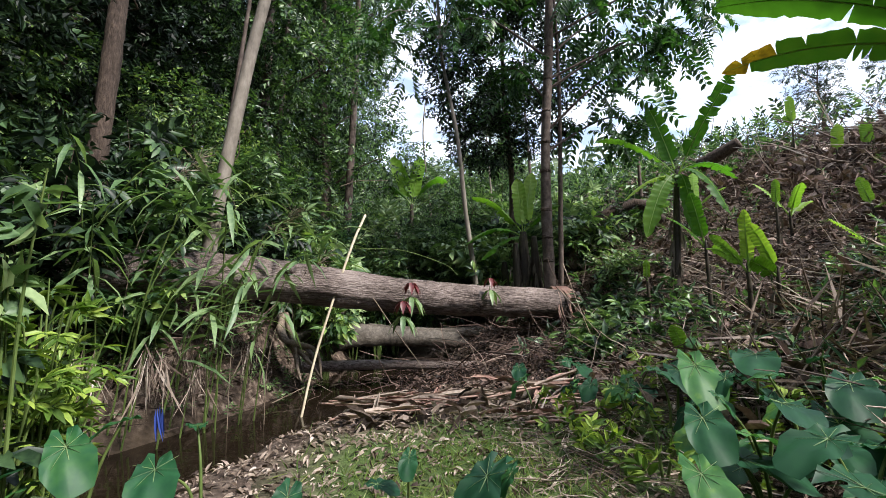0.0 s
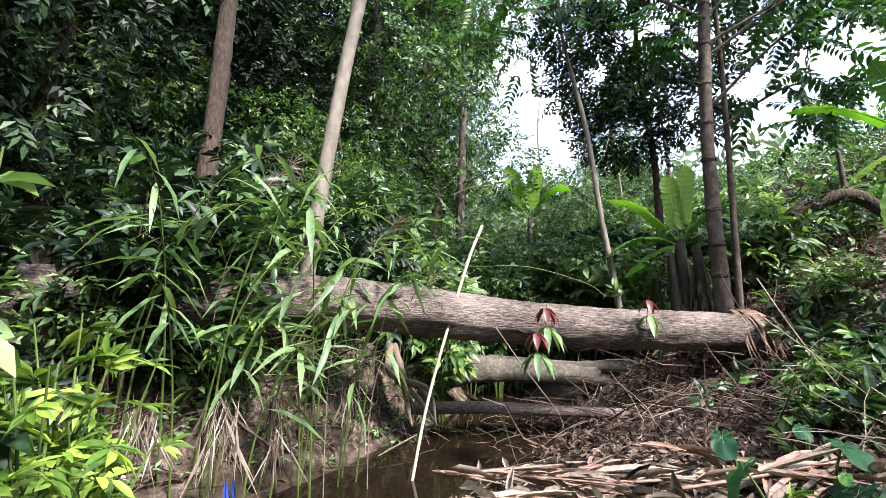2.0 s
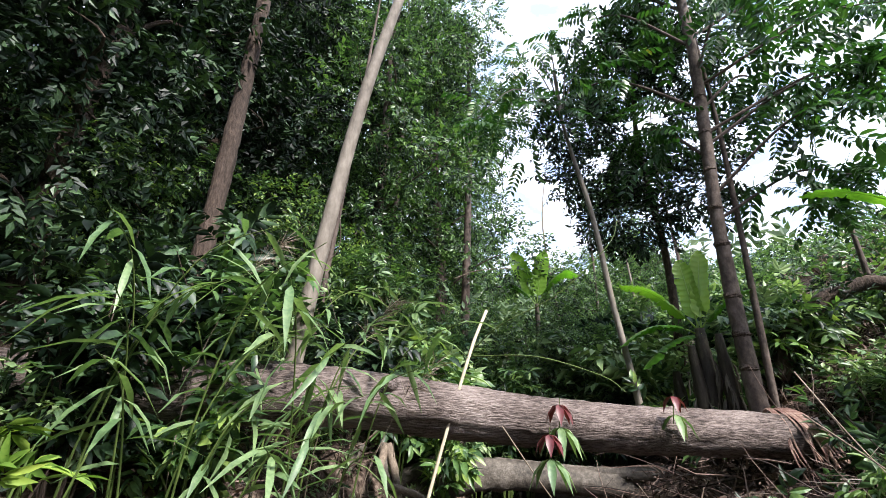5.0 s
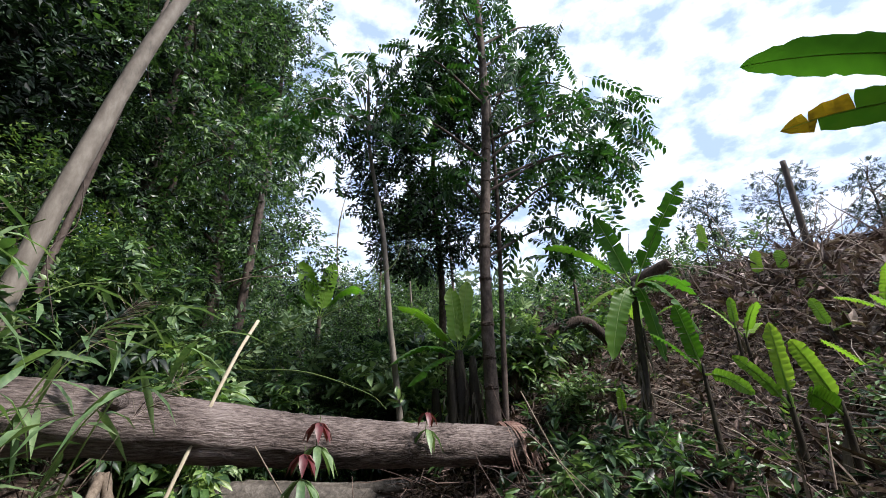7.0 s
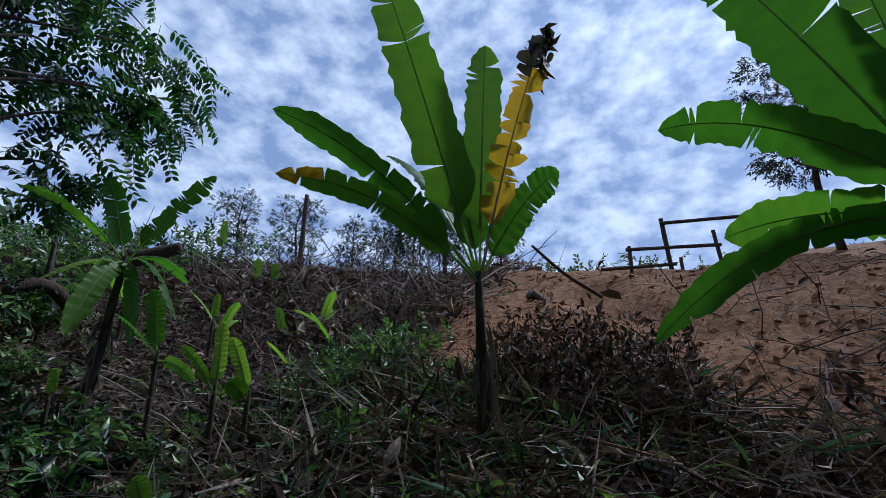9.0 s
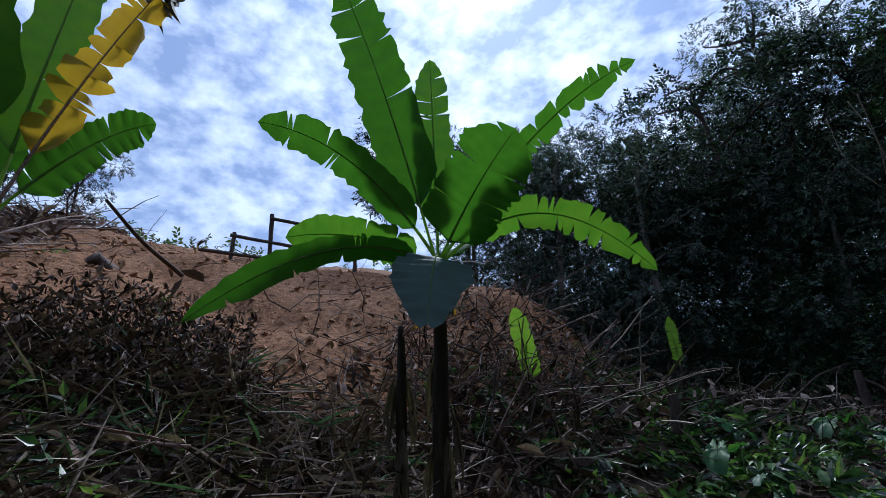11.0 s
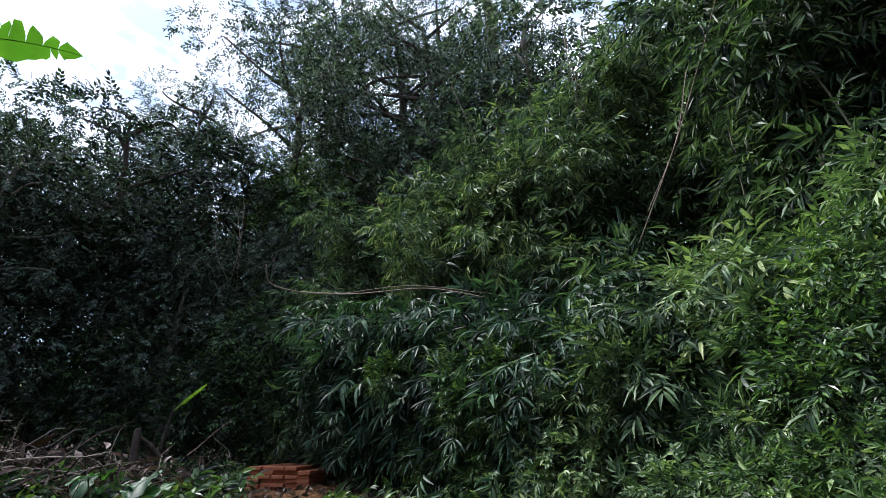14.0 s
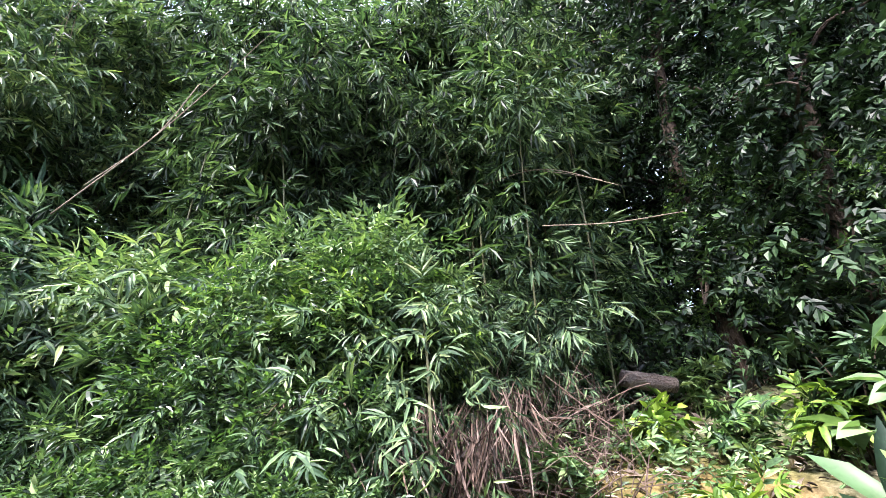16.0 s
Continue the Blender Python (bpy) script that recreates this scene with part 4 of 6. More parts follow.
BANANA_SLOPE = ((4.06, 7.7, 3.48), (3.86, 7.6), [
    ((4.73, 7.03, 4.95), 0.15, 0.1, 'torn', 'back'),
    ((2.84, 8.19, 4.14), 0.15, 0.3, 'green', 'up'),
    ((3.83, 8.1, 4.69), 0.15, 0.1, 'green', 'back'),
    ((3.18, 7.79, 2.96), 0.17, 0.3, 'young', 'up'),
    ((3.38, 7.44, 2.27), 0.15, 0.4, 'green', 'fold'),
    ((4.54, 7.07, 2.59), 0.19, 0.6, 'green', 'up'),
    ((4.96, 7.5, 3.28), 0.19, 0.5, 'green', 'up'),
    ((4.16, 7.38, 2.24), 0.15, 0.6, 'green', 'up'),
])
BANANA_FAR = ((-1.01, 14.44, 4.19), (-1.01, 14.44), [
    ((-1.65, 14.4, 5.71), 0.22, 0.1, 'young', 'back'),
    ((-0.73, 14.45, 5.71), 0.22, 0.1, 'young', 'back'),
    ((0.14, 14.45, 4.93), 0.35, 0.6, 'green', 'up'),
    ((-1.92, 14.37, 4.73), 0.3, 0.4, 'green', 'up'),
])
BANANA_TREEFOOT = ((1.68, 9.42, 2.62), (1.68, 9.42), [
    ((0.63, 9.41, 3.36), 0.26, 0.3, 'green', 'up'),
    ((1.6, 9.64, 3.78), 0.15, 0.1, 'young', 'back'),
    ((2.44, 9.18, 3.14), 0.2, 0.3, 'green', 'up'),
    ((0.51, 9.23, 2.36), 0.3, 0.4, 'green', 'up'),
    ((1.93, 9.66, 3.93), 0.14, 0.1, 'young', 'back'),
    ((0.78, 9.19, 2.01), 0.22, 0.3, 'green', 'up'),
])
BANANA_YOUNG = [
    ((3.26, 4.84, 0.7), (3.26, 4.84, 1.67), [
        ((3.26, 4.85, 2.24), 0.066, 0.05, 'young', 'back'),
        ((2.96, 4.99, 1.98), 0.05, 0.15, 'young', 'fold'),
    ]),
    ((3.31, 4.5, 0.73), (3.32, 4.49, 1.61), [
        ((3.11, 4.57, 2.05), 0.066, 0.15, 'young', 'back'),
        ((3.05, 4.49, 1.66), 0.086, 0.12, 'green', 'fold'),
    ]),
    ((6.14, 5.38, 1.76), (6.11, 5.42, 2.37), [
        ((5.78, 5.72, 2.84), 0.112, 0.15, 'young', 'up'),
        ((5.99, 5.24, 2.0), 0.092, 0.1, 'young', 'fold'),
    ]),
    ((5.38, 5.6, 1.74), (5.36, 5.63, 2.03), [
        ((5.04, 5.86, 2.31), 0.079, 0.15, 'young', 'up'),
    ]),
    ((6.83, 6.99, 2.55), (6.77, 7.06, 2.77), [
        ((6.7, 7.16, 3.19), 0.079, 0.1, 'young', 'back'),
        ((6.93, 6.86, 2.77), 0.079, 0.1, 'green', 'up'),
    ]),
    ((8.56, 9.58, 4.08), (8.55, 9.59, 4.46), [
        ((8.58, 9.56, 4.98), 0.112, 0.05, 'young', 'back'),
    ]),
    ((9.03, 9.35, 4.13), (9.03, 9.36, 4.52), [
        ((9.01, 9.38, 4.96), 0.112, 0.05, 'young', 'back'),
    ]),
    ((8.96, 11.3, 5.41), (8.98, 11.28, 5.68), [
        ((8.95, 11.31, 6.41), 0.106, 0.02, 'young', 'back'),
        ((8.85, 11.4, 5.9), 0.079, 0.02, 'young', 'back'),
    ]),
    ((3.45, 5.89, 1.52), (3.44, 5.9, 2.03), [
        ((3.32, 5.99, 2.67), 0.092, 0.1, 'green', 'back'),
        ((3.6, 5.5, 1.7), 0.066, 0.25, 'young', 'fold'),
        ((3.08, 6.17, 2.38), 0.079, 0.2, 'green', 'up'),
    ]),
    ((3.19, 7.05, 1.42), (3.18, 7.06, 1.62), [
        ((3.17, 7.06, 1.85), 0.053, 0.02, 'young', 'back'),
    ]),
    ((5.69, 7.65, 2.59), (5.7, 7.64, 2.9), [
        ((5.7, 7.63, 3.28), 0.066, 0.02, 'young', 'back'),
    ]),
    ((4.53, -2.85, 1.32), (4.56, -2.82, 1.47), [
        ((4.7, -2.63, 2.47), 0.132, 0.03, 'young', 'back'),
    ]),
    ((4.08, -4.67, 1.0), (4.17, -4.6, 1.44), [
        ((3.99, -4.74, 1.76), 0.079, 0.1, 'young', 'up'),
    ]),
    ((4.39, -5.44, 1.44), (4.39, -5.44, 1.78), [
        ((4.45, -5.4, 2.51), 0.079, 0.02, 'young', 'back'),
    ]),
    ((2.61, -7.14, 1.82), (2.5, -7.17, 2.01), [
        ((2.1, -7.19, 2.34), 0.079, 0.1, 'young', 'up'),
    ]),
    ((2.15, 4.07, 0.75), (2.14, 4.07, 0.89), [
        ((2.06, 4.11, 1.06), 0.066, 0.05, 'young', 'back'),
    ]),
]
POLE = [
    [(-1.81, 5.86, -0.37), (-1.7, 6.26, 0.6), (-1.38, 6.75, 2.0), (-1.23, 7.09, 2.57)],
]
TWIGS = [
    [(-1.49, 7.36, 2.1), (-1.07, 7.02, 2.37), (-0.37, 6.86, 2.68), (0.22, 6.82, 3.2), (0.37, 6.9, 3.53)],
    [(-1.81, 7.8, 3.2), (-1.48, 7.87, 3.32), (-1.0, 8.03, 3.37)],
    [(-1.47, 7.26, 2.05), (-0.67, 7.05, 2.01), (0.01, 6.84, 1.78), (0.21, 6.62, 1.61)],
    [(-2.16, 6.46, 1.73), (-2.11, 6.37, 1.35), (-2.09, 6.37, 0.98)],
    [(-1.02, 6.62, 1.28), (-0.7, 6.75, 0.79), (-0.36, 7.06, 0.27), (-0.28, 7.06, 0.03)],
    [(0.74, 7.76, -0.08), (0.87, 7.83, 0.17), (1.05, 7.9, 0.63)],
    [(1.91, 7.21, 1.82), (1.86, 6.36, 1.25), (1.8, 5.61, 0.85)],
    [(-0.27, 8.26, 0.35), (0.55, 7.99, 0.22), (1.38, 7.61, 0.18)],
    [(1.68, 6.67, 1.42), (1.78, 5.98, 1.11), (1.86, 5.39, 0.84)],
    [(-2.35, 6.38, -0.16), (-2.09, 7.01, -0.07), (-2.4, 6.69, -0.2)],
    [(-3.59, 6.89, 0.97), (-3.29, 7.28, 0.57), (-2.91, 7.77, 0.28)],
]
VINES = [
    [(-3.31, 6.93, 4.42), (-3.22, 6.98, 3.59), (-3.36, 6.9, 3.17), (-3.13, 6.91, 2.45)],
    [(0.54, -5.06, 3.34), (-0.19, -4.3, 3.12), (-0.95, -3.63, 3.02), (-1.49, -3.08, 2.78)],
    [(1.0, -4.9, 3.65), (0.87, -4.92, 3.37), (0.12, -4.6, 3.19), (-0.82, -3.96, 3.15), (-1.64, -3.36, 2.91)],
    [(-4.08, -5.39, 9.3), (-4.08, -5.27, 7.87), (-4.04, -5.06, 6.43)],
    [(-4.38, -5.2, 9.05), (-4.1, -5.26, 7.73), (-3.93, -5.13, 6.61)],
    [(2.6, -8.62, 6.32), (2.41, -8.68, 5.47), (2.44, -8.67, 4.64)],
    [(-4.17, -2.75, 5.85), (-3.83, -2.81, 4.79), (-3.31, -2.87, 3.81)],
    [(-4.14, -5.48, 9.87), (-4.15, -5.35, 8.52), (-4.14, -5.12, 7.12)],
    [(-1.97, -6.85, 8.94), (-2.32, -6.77, 7.91), (-2.53, -6.71, 7.11)],
    [(-5.9, -2.14, 7.82), (-5.72, -2.06, 6.37), (-5.61, -1.85, 5.23)],
    [(-6.13, -0.51, 5.77), (-6.31, 0.66, 6.66), (-6.28, 1.65, 7.16)],
    [(-6.31, 0.67, 5.23), (-5.91, 1.16, 5.15), (-5.67, 1.71, 4.89), (-5.37, 2.19, 4.52)],
    [(-6.56, 1.79, 6.36), (-6.58, 1.67, 5.75), (-6.6, 1.47, 5.21)],
    [(2.95, -8.6, 6.17), (2.86, -8.64, 5.29), (2.51, -8.74, 4.58)],
    [(2.75, -9.71, 6.94), (2.67, -9.73, 5.8), (2.59, -9.75, 4.73)],
    [(-5.8, 0.65, 4.89), (-5.49, 1.5, 4.85), (-5.13, 2.34, 4.27)],
    [(-5.3, 1.4, 3.93), (-4.79, 2.06, 3.64), (-4.22, 2.56, 3.41)],
    [(-3.13, -2.88, 3.41), (-3.77, -2.61, 4.86), (-4.64, -2.22, 7.18)],
]
ARCH = [
    [(2.71, 9.76, 1.9), (3.06, 9.84, 2.51), (3.51, 9.86, 3.0), (4.29, 9.8, 3.29), (4.75, 9.65, 2.89)],
    [(6.26, 10.8, 4.42), (6.81, 10.13, 4.79), (5.96, 10.16, 4.29)],
    [(4.79, 10.79, 3.63), (4.77, 10.79, 4.28), (4.76, 10.8, 4.82)],
]
POSTS = [
    [(10.79, 10.05, 4.89), (10.8, 10.04, 7.85)],
]
HILLSTICK = [
    [(7.45, 1.39, 3.09), (6.82, 1.88, 3.36), (6.18, 2.25, 3.65)],
    [(8.78, 2.37, 3.2), (8.75, 2.62, 3.41), (8.63, 2.73, 3.51)],
    [(4.75, -4.1, 1.58), (4.61, -4.23, 1.81), (4.48, -4.35, 1.98)],
    [(2.68, -6.58, 1.18), (2.7, -6.57, 1.48), (2.71, -6.57, 1.66)],
    [(2.37, -6.69, 1.27), (2.53, -6.64, 1.44), (2.67, -6.58, 1.55)],
    [(2.99, -3.25, 1.02), (2.97, -3.26, 1.28), (2.99, -3.24, 1.39)],
]
SHRUBS = dict(yellow=[(-2.55, 2.91, 1.37), (-2.42, 2.58, 1.29), (-2.67, 3.24, 1.17), (-2.7, 3.13, 1.42), (-2.82, 3.22, 1.39)], broad=[(-2.11, 2.28, 2.05)], dark=[(-3.96, 5.78, 3.67), (-3.55, 5.59, 3.15), (-4.06, 4.55, 2.69), (-2.69, 8.07, 2.35), (-3.17, 7.45, 2.45), (-2.15, 8.44, 1.92)])


# ---- banana plants ----
def banana_leaf(base, tip, half, arch, face, rng, tears=7, petiole=0.22, sag=0.25, origin=np.zeros(3), ragged=0.06, blunt=False):
    """A blade in torn strips on both sides of an arching midrib. Returns blade and midrib geometry."""
    base, tip = np.array(base, float), np.array(tip, float)
    length = np.linalg.norm(tip - base)
    ctrl = (base + tip) / 2 + np.array([0, 0, arch * length])
    u = np.linspace(0, 1, 41)[:, None]
    q = (1 - u) ** 2 * base + 2 * u * (1 - u) * ctrl + u * u * tip
    t = unit(np.gradient(q, axis=0))
    flat = unit(np.array([tip[0] - base[0], tip[1] - base[1], 0.0]) + 1e-6)
    cross = np.array([-flat[1], flat[0], 0.0])
    to_path = unit(np.array([-0.2, 1.2, 1.4]) - origin - (base + tip) / 2)
    if face == "up":
        side = np.tile(cross, (41, 1))
    else:
        side = unit(np.cross(t, to_path))
        if face == "side":
            side = unit(side + 0.35 * cross)
    norm = unit(np.cross(side, t))
    norm = np.where(norm[:, 2:3] < 0, -norm, norm) if face == "up" else norm
    k0 = int(41 * petiole)
    bl = (np.arange(41) - k0) / (40 - k0)
    prof = np.where(bl < 0, 0, np.clip(bl / 0.1, 0, 1) ** 0.6 * np.clip((1 - bl) / 0.22, 0, 1) ** 0.55)
    if blunt:
        prof = np.where(bl < 0, 0, np.clip((bl + 0.08) / 0.3, 0, 1) ** 0.5 * np.clip((1.02 - bl) / 0.5, 0, 1) ** 0.6)
    pieces = []
    for sgn in (1, -1):
        cuts = sorted({k0, 40, *[int(c) for c in rng.integers(k0 + 3, 39, tears)]})
        for a0, b0 in zip(cuts[:-1], cuts[1:]):
            lift = sag * rng.uniform(-1.1, 0.25) + (0.22 if face != "up" else -0.1)
            deep = rng.uniform(0.0, 0.7)
            short = 1 - ragged * rng.uniform(0, 1)
            rows = []
            for k in range(a0, b0 + 1):
                w = half * prof[k] * short * (1 + (0.05 + 0.12 * ragged) * rng.standard_normal())
                slide = (0.008 + 0.016 * ragged) * length * ((k == a0 and a0 != k0) - (k == b0 and b0 != 40))
                rows.append([q[k] + t[k] * (slide * max(0.0, c - deep) / (1 - deep) + 0.14 * half * c) + side[k] * sgn * w * c * math.cos(lift * c) + norm[k] * (w * c * math.sin(lift * c) + 0.012 * math.sin(k * 2.1) * c) for c in (0, 0.35, 0.7, 1.0)])
            m = len(rows)
            v = np.array(rows).reshape(-1, 3)
            f = [[4 * r + c, 4 * r + c + 1, 4 * r + c + 5, 4 * r + c + 4] for r in range(m - 1) for c in range(3)]
            pieces.append((v, np.array(f), (a0 + b0) / 80))
    rib = tube(q[::4], [0.015, 0.01, 0.006, 0.004, 0.002], 22, 6)
    return pieces, rib


LOOKS = {"green": (LEAF_BANANA, "green banana leaf"), "torn": (LEAF_BANANA, "wind-torn green banana leaf"), "young": (LEAF_YOUNG, "fresh light green leaf"),
         "yellow": (LEAF_YELLOW, "yellow withering leaf with dark tattered tip"), "spotted": (LEAF_BANANA, "green leaf browning at the tip"), "underside": (LEAF_UNDERSIDE, "drooping leaf showing its grey-green underside")}


def banana(crown, foot, leaves, label, seed, stem=0.055, rags=8, name="banana_plant", group=""):
    rng = np.random.default_rng(seed)
    p0 = np.array((foot[0], foot[1], float(height(foot[0], foot[1])) - 0.1))
    base = thing(name, p0, label, "banana plant", group)
    c = np.array(crown) - p0
    part("pseudostem", tube([(0, 0, 0), c * 0.4 + (0.02, 0.01, 0), c * 0.85, c], [stem * 1.35, stem * 1.1, stem * 0.8, stem * 0.55], 24, 10, 0.05, rng), PSEUDOSTEM, base, smooth=True)
    for tip, half, arch, look_name, face in leaves:
        mat, text = LOOKS[look_name]
        start = c + rng.normal(0, stem * 0.2, 3) - (0, 0, 0.1)
        geo, rib = banana_leaf(start, np.array(tip) - p0, half, arch, "up" if face == "up" else face, rng, {"torn": 10, "yellow": 15, "green": 3, "young": 1, "spotted": 5, "underside": 0}[look_name], 0.42 if look_name == "underside" else 0.16, {"torn": 0.45, "yellow": 0.95}.get(look_name, 0.2), p0, {"torn": 0.25, "yellow": 0.3}.get(look_name, 0.06), look_name == "underside")
        limit = {"spotted": 0.82, "yellow": 0.74}.get(look_name, 2.0)
        body = [g[:2] for g in geo if g[2] < limit]
        end = [g[:2] for g in geo if g[2] >= limit]
        leaf = part("leaf", joined(body), mat, base, text, True)
        part("midrib", rib, RIB if look_name != "yellow" else STALK, leaf)
        if end:
            for piece in end:
                part("withered_tip", piece, LEAF_YELLOW if look_name == "spotted" else LEAF_WITHERED, leaf, "brown withered leaf tip")
        if look_name == "yellow" and stem >= 0.05:
            w = np.array(tip) - p0
            d = unit(w - start)
            n = 26
            part("withered_tip", joined([leaf_blade(w - d * rng.uniform(-0.1, 0.55) + rng.normal(0, 0.035, 3), unit(rng.standard_normal(3) * 0.6 + (0, 0, -1)), unit(rng.standard_normal(3)), rng.uniform(0.1, 0.26), 0.07, 0.2, 0.5, True) for _ in range(n)]), LEAF_WITHERED, base, "blackened shrivelled leaf end")
    for k in range(rags):
        z = rng.uniform(0.25, 0.8)
        a0 = rng.uniform(0, 6.28)
        q = c * z + stem * np.array([math.cos(a0), math.sin(a0), 0])
        drop = rng.uniform(0.25, 0.55) * min(1, c[2])
        part("dry_sheath", joined([leaf_blade(q, unit(np.array([math.cos(a0 + s) * 0.28, math.sin(a0 + s) * 0.28, -1])), np.array([math.cos(a0), math.sin(a0), 0.2]), drop, 0.045, 0.1, 0.4, True) for s in (-0.4, 0.3)]), LEAF_WITHERED, base, "dry brown hanging leaf sheath")
    return base


banana(*BANANA_TALL, "slim banana plant with one yellow withered leaf on the slope", 101, 0.05, 12)
banana(*BANANA_BROAD, "large banana plant with broad torn green leaves", 102, 0.055, 9)
banana((2.99, -0.3, 1.9), (2.96, -0.37), [((2.5, -0.6, 2.0), 0.08, 0.2, "yellow", "up")], "cut banana stem wrapped in dry sheaths", 103, 0.04, 14)
banana(*BANANA_SLOPE, "banana plant with ragged arching leaves at the slope foot", 104, 0.06, 8)
banana(*BANANA_FAR, "light green banana plant in the forest beyond the log", 105, 0.09, 2)
for k, (x, y, z) in enumerate(((1.5, 9.3, 2.35), (1.86, 9.2, 2.5), (1.3, 9.6, 2.0))):
    banana((x, y, z), (x + 0.05, y), [], "dead banana stump wrapped in brown fibres", 160 + k, 0.09, 22, "banana_stump", "banana stumps")
banana(*BANANA_TREEFOOT, "banana plant with long leaves at the tree foot", 106, 0.12, 8)
for k, (foot, crown, tips) in enumerate(BANANA_YOUNG):
    banana(crown, foot[:2], tips, "young banana shoot with fresh unfurling leaves", 120 + k, 0.026, 1, "banana_shoot", "banana shoots")
for k, (x, y, h) in enumerate(((0.9, 11.0, 1.5), (1.3, 11.4, 1.2), (-0.1, 12.5, 1.6), (5.2, 9.2, 1.4), (6.2, 8.0, 1.1), (0.35, 10.4, 1.0), (7.6, 6.8, 0.9))):
    z = float(height(x, y))
    tips = [((x + 0.55 * math.cos(a0), y + 0.55 * math.sin(a0), z + h * f), 0.1, 0.2, "young", "up") for a0, f in ((0.4 + k, 0.9), (2.6 + k, 0.75), (4.4 + k, 1.1))]
    banana((x, y, z + h * 0.55), (x, y), tips, "young banana shoot with fresh unfurling leaves", 150 + k, 0.026, 1, "banana_shoot", "banana shoots")


# ---- taro in the foreground ----
def taro_blade(size):
    """Heart-shaped blade with a notch at the stalk, cupped along the midrib."""
    n = 26
    v = [(0, 0, 0)]
    for k in range(n):
        a0 = -math.pi + 0.16 + (2 * math.pi - 0.32) * k / (n - 1)
        r = size * (0.56 + 0.56 * math.cos(a0 / 2) ** 5 + 0.12 * math.cos(2 * a0)) * (1 + 0.035 * math.sin(k * 2.3))
        x, y = r * math.cos(a0), r * math.sin(a0) * 0.84
        v.append((x * 0.5, y * 0.5, 0.10 * abs(y) * 0.5 + 0.02 * size * math.sin(k * 1.3)))
        v.append((x, y, 0.16 * abs(y) - 0.22 * x * x / size + 0.08 * size * math.sin(k * 1.7)))
    f = []
    for k in range(n - 1):
        a0, b0, c0, d0 = 1 + 2 * k, 2 + 2 * k, 4 + 2 * k, 3 + 2 * k
        f += [(0, a0, d0), (a0, b0, c0), (a0, c0, d0)]
    return np.array(v), np.array(f)


def taro_veins(size):
    out = [tube([(0, 0, 0.004), (0.5 * size, 0, -0.03 * size), (0.98 * size, 0, -0.2 * size)], [0.003, 0.002, 0.001], 8, 5)]
    for a0 in (0.7, 1.25, 2.0, 2.7):
        for s in (1, -1):
            x, y = 0.62 * size * math.cos(a0), 0.55 * size * math.sin(a0) * s
            out.append(tube([(0, 0, 0.004), (x * 0.5, y * 0.5, 0.05 * abs(y) + 0.004), (x, y, 0.13 * abs(y) - 0.1 * x * x / size)], [0.0018, 0.0014, 0.0008], 6, 4))
    return joined(out)


TARO_BLADE = mesh_of("blade", *taro_blade(0.2), LEAF_TARO, True)
TARO_VEIN = mesh_of("vein", *taro_veins(0.2), LEAF_CANE, True)


def taro(x, y, leaves, seed):
    rng = np.random.default_rng(seed)
    base = thing("taro_plant", on_ground(x, y, -0.03), "glossy green taro plant with heart-shaped leaves", "taro", "taro plants")
    for dx, dy, h, size, turn, tilt in leaves:
        top = np.array([dx, dy, h])
        part("stalk", tube([(rng.normal(0, 0.02), rng.normal(0, 0.02), 0), top * (0.35, 0.35, 0.6), top], [0.012, 0.009, 0.006], 10, 6), STEM_GREEN, base, smooth=True)
        blade = new("leaf", TARO_BLADE)
        blade.parent = base
        blade.matrix_basis = Matrix.Translation(top) @ pose(0, 0, 0, 0, 0, turn) @ pose(0, 0, 0, rng.normal(0, 10), tilt, 0) @ Matrix.Diagonal((size, size * rng.uniform(0.85, 1.0), size, 1))
        vein = new("vein", TARO_VEIN)
        vein.parent = blade
    return base


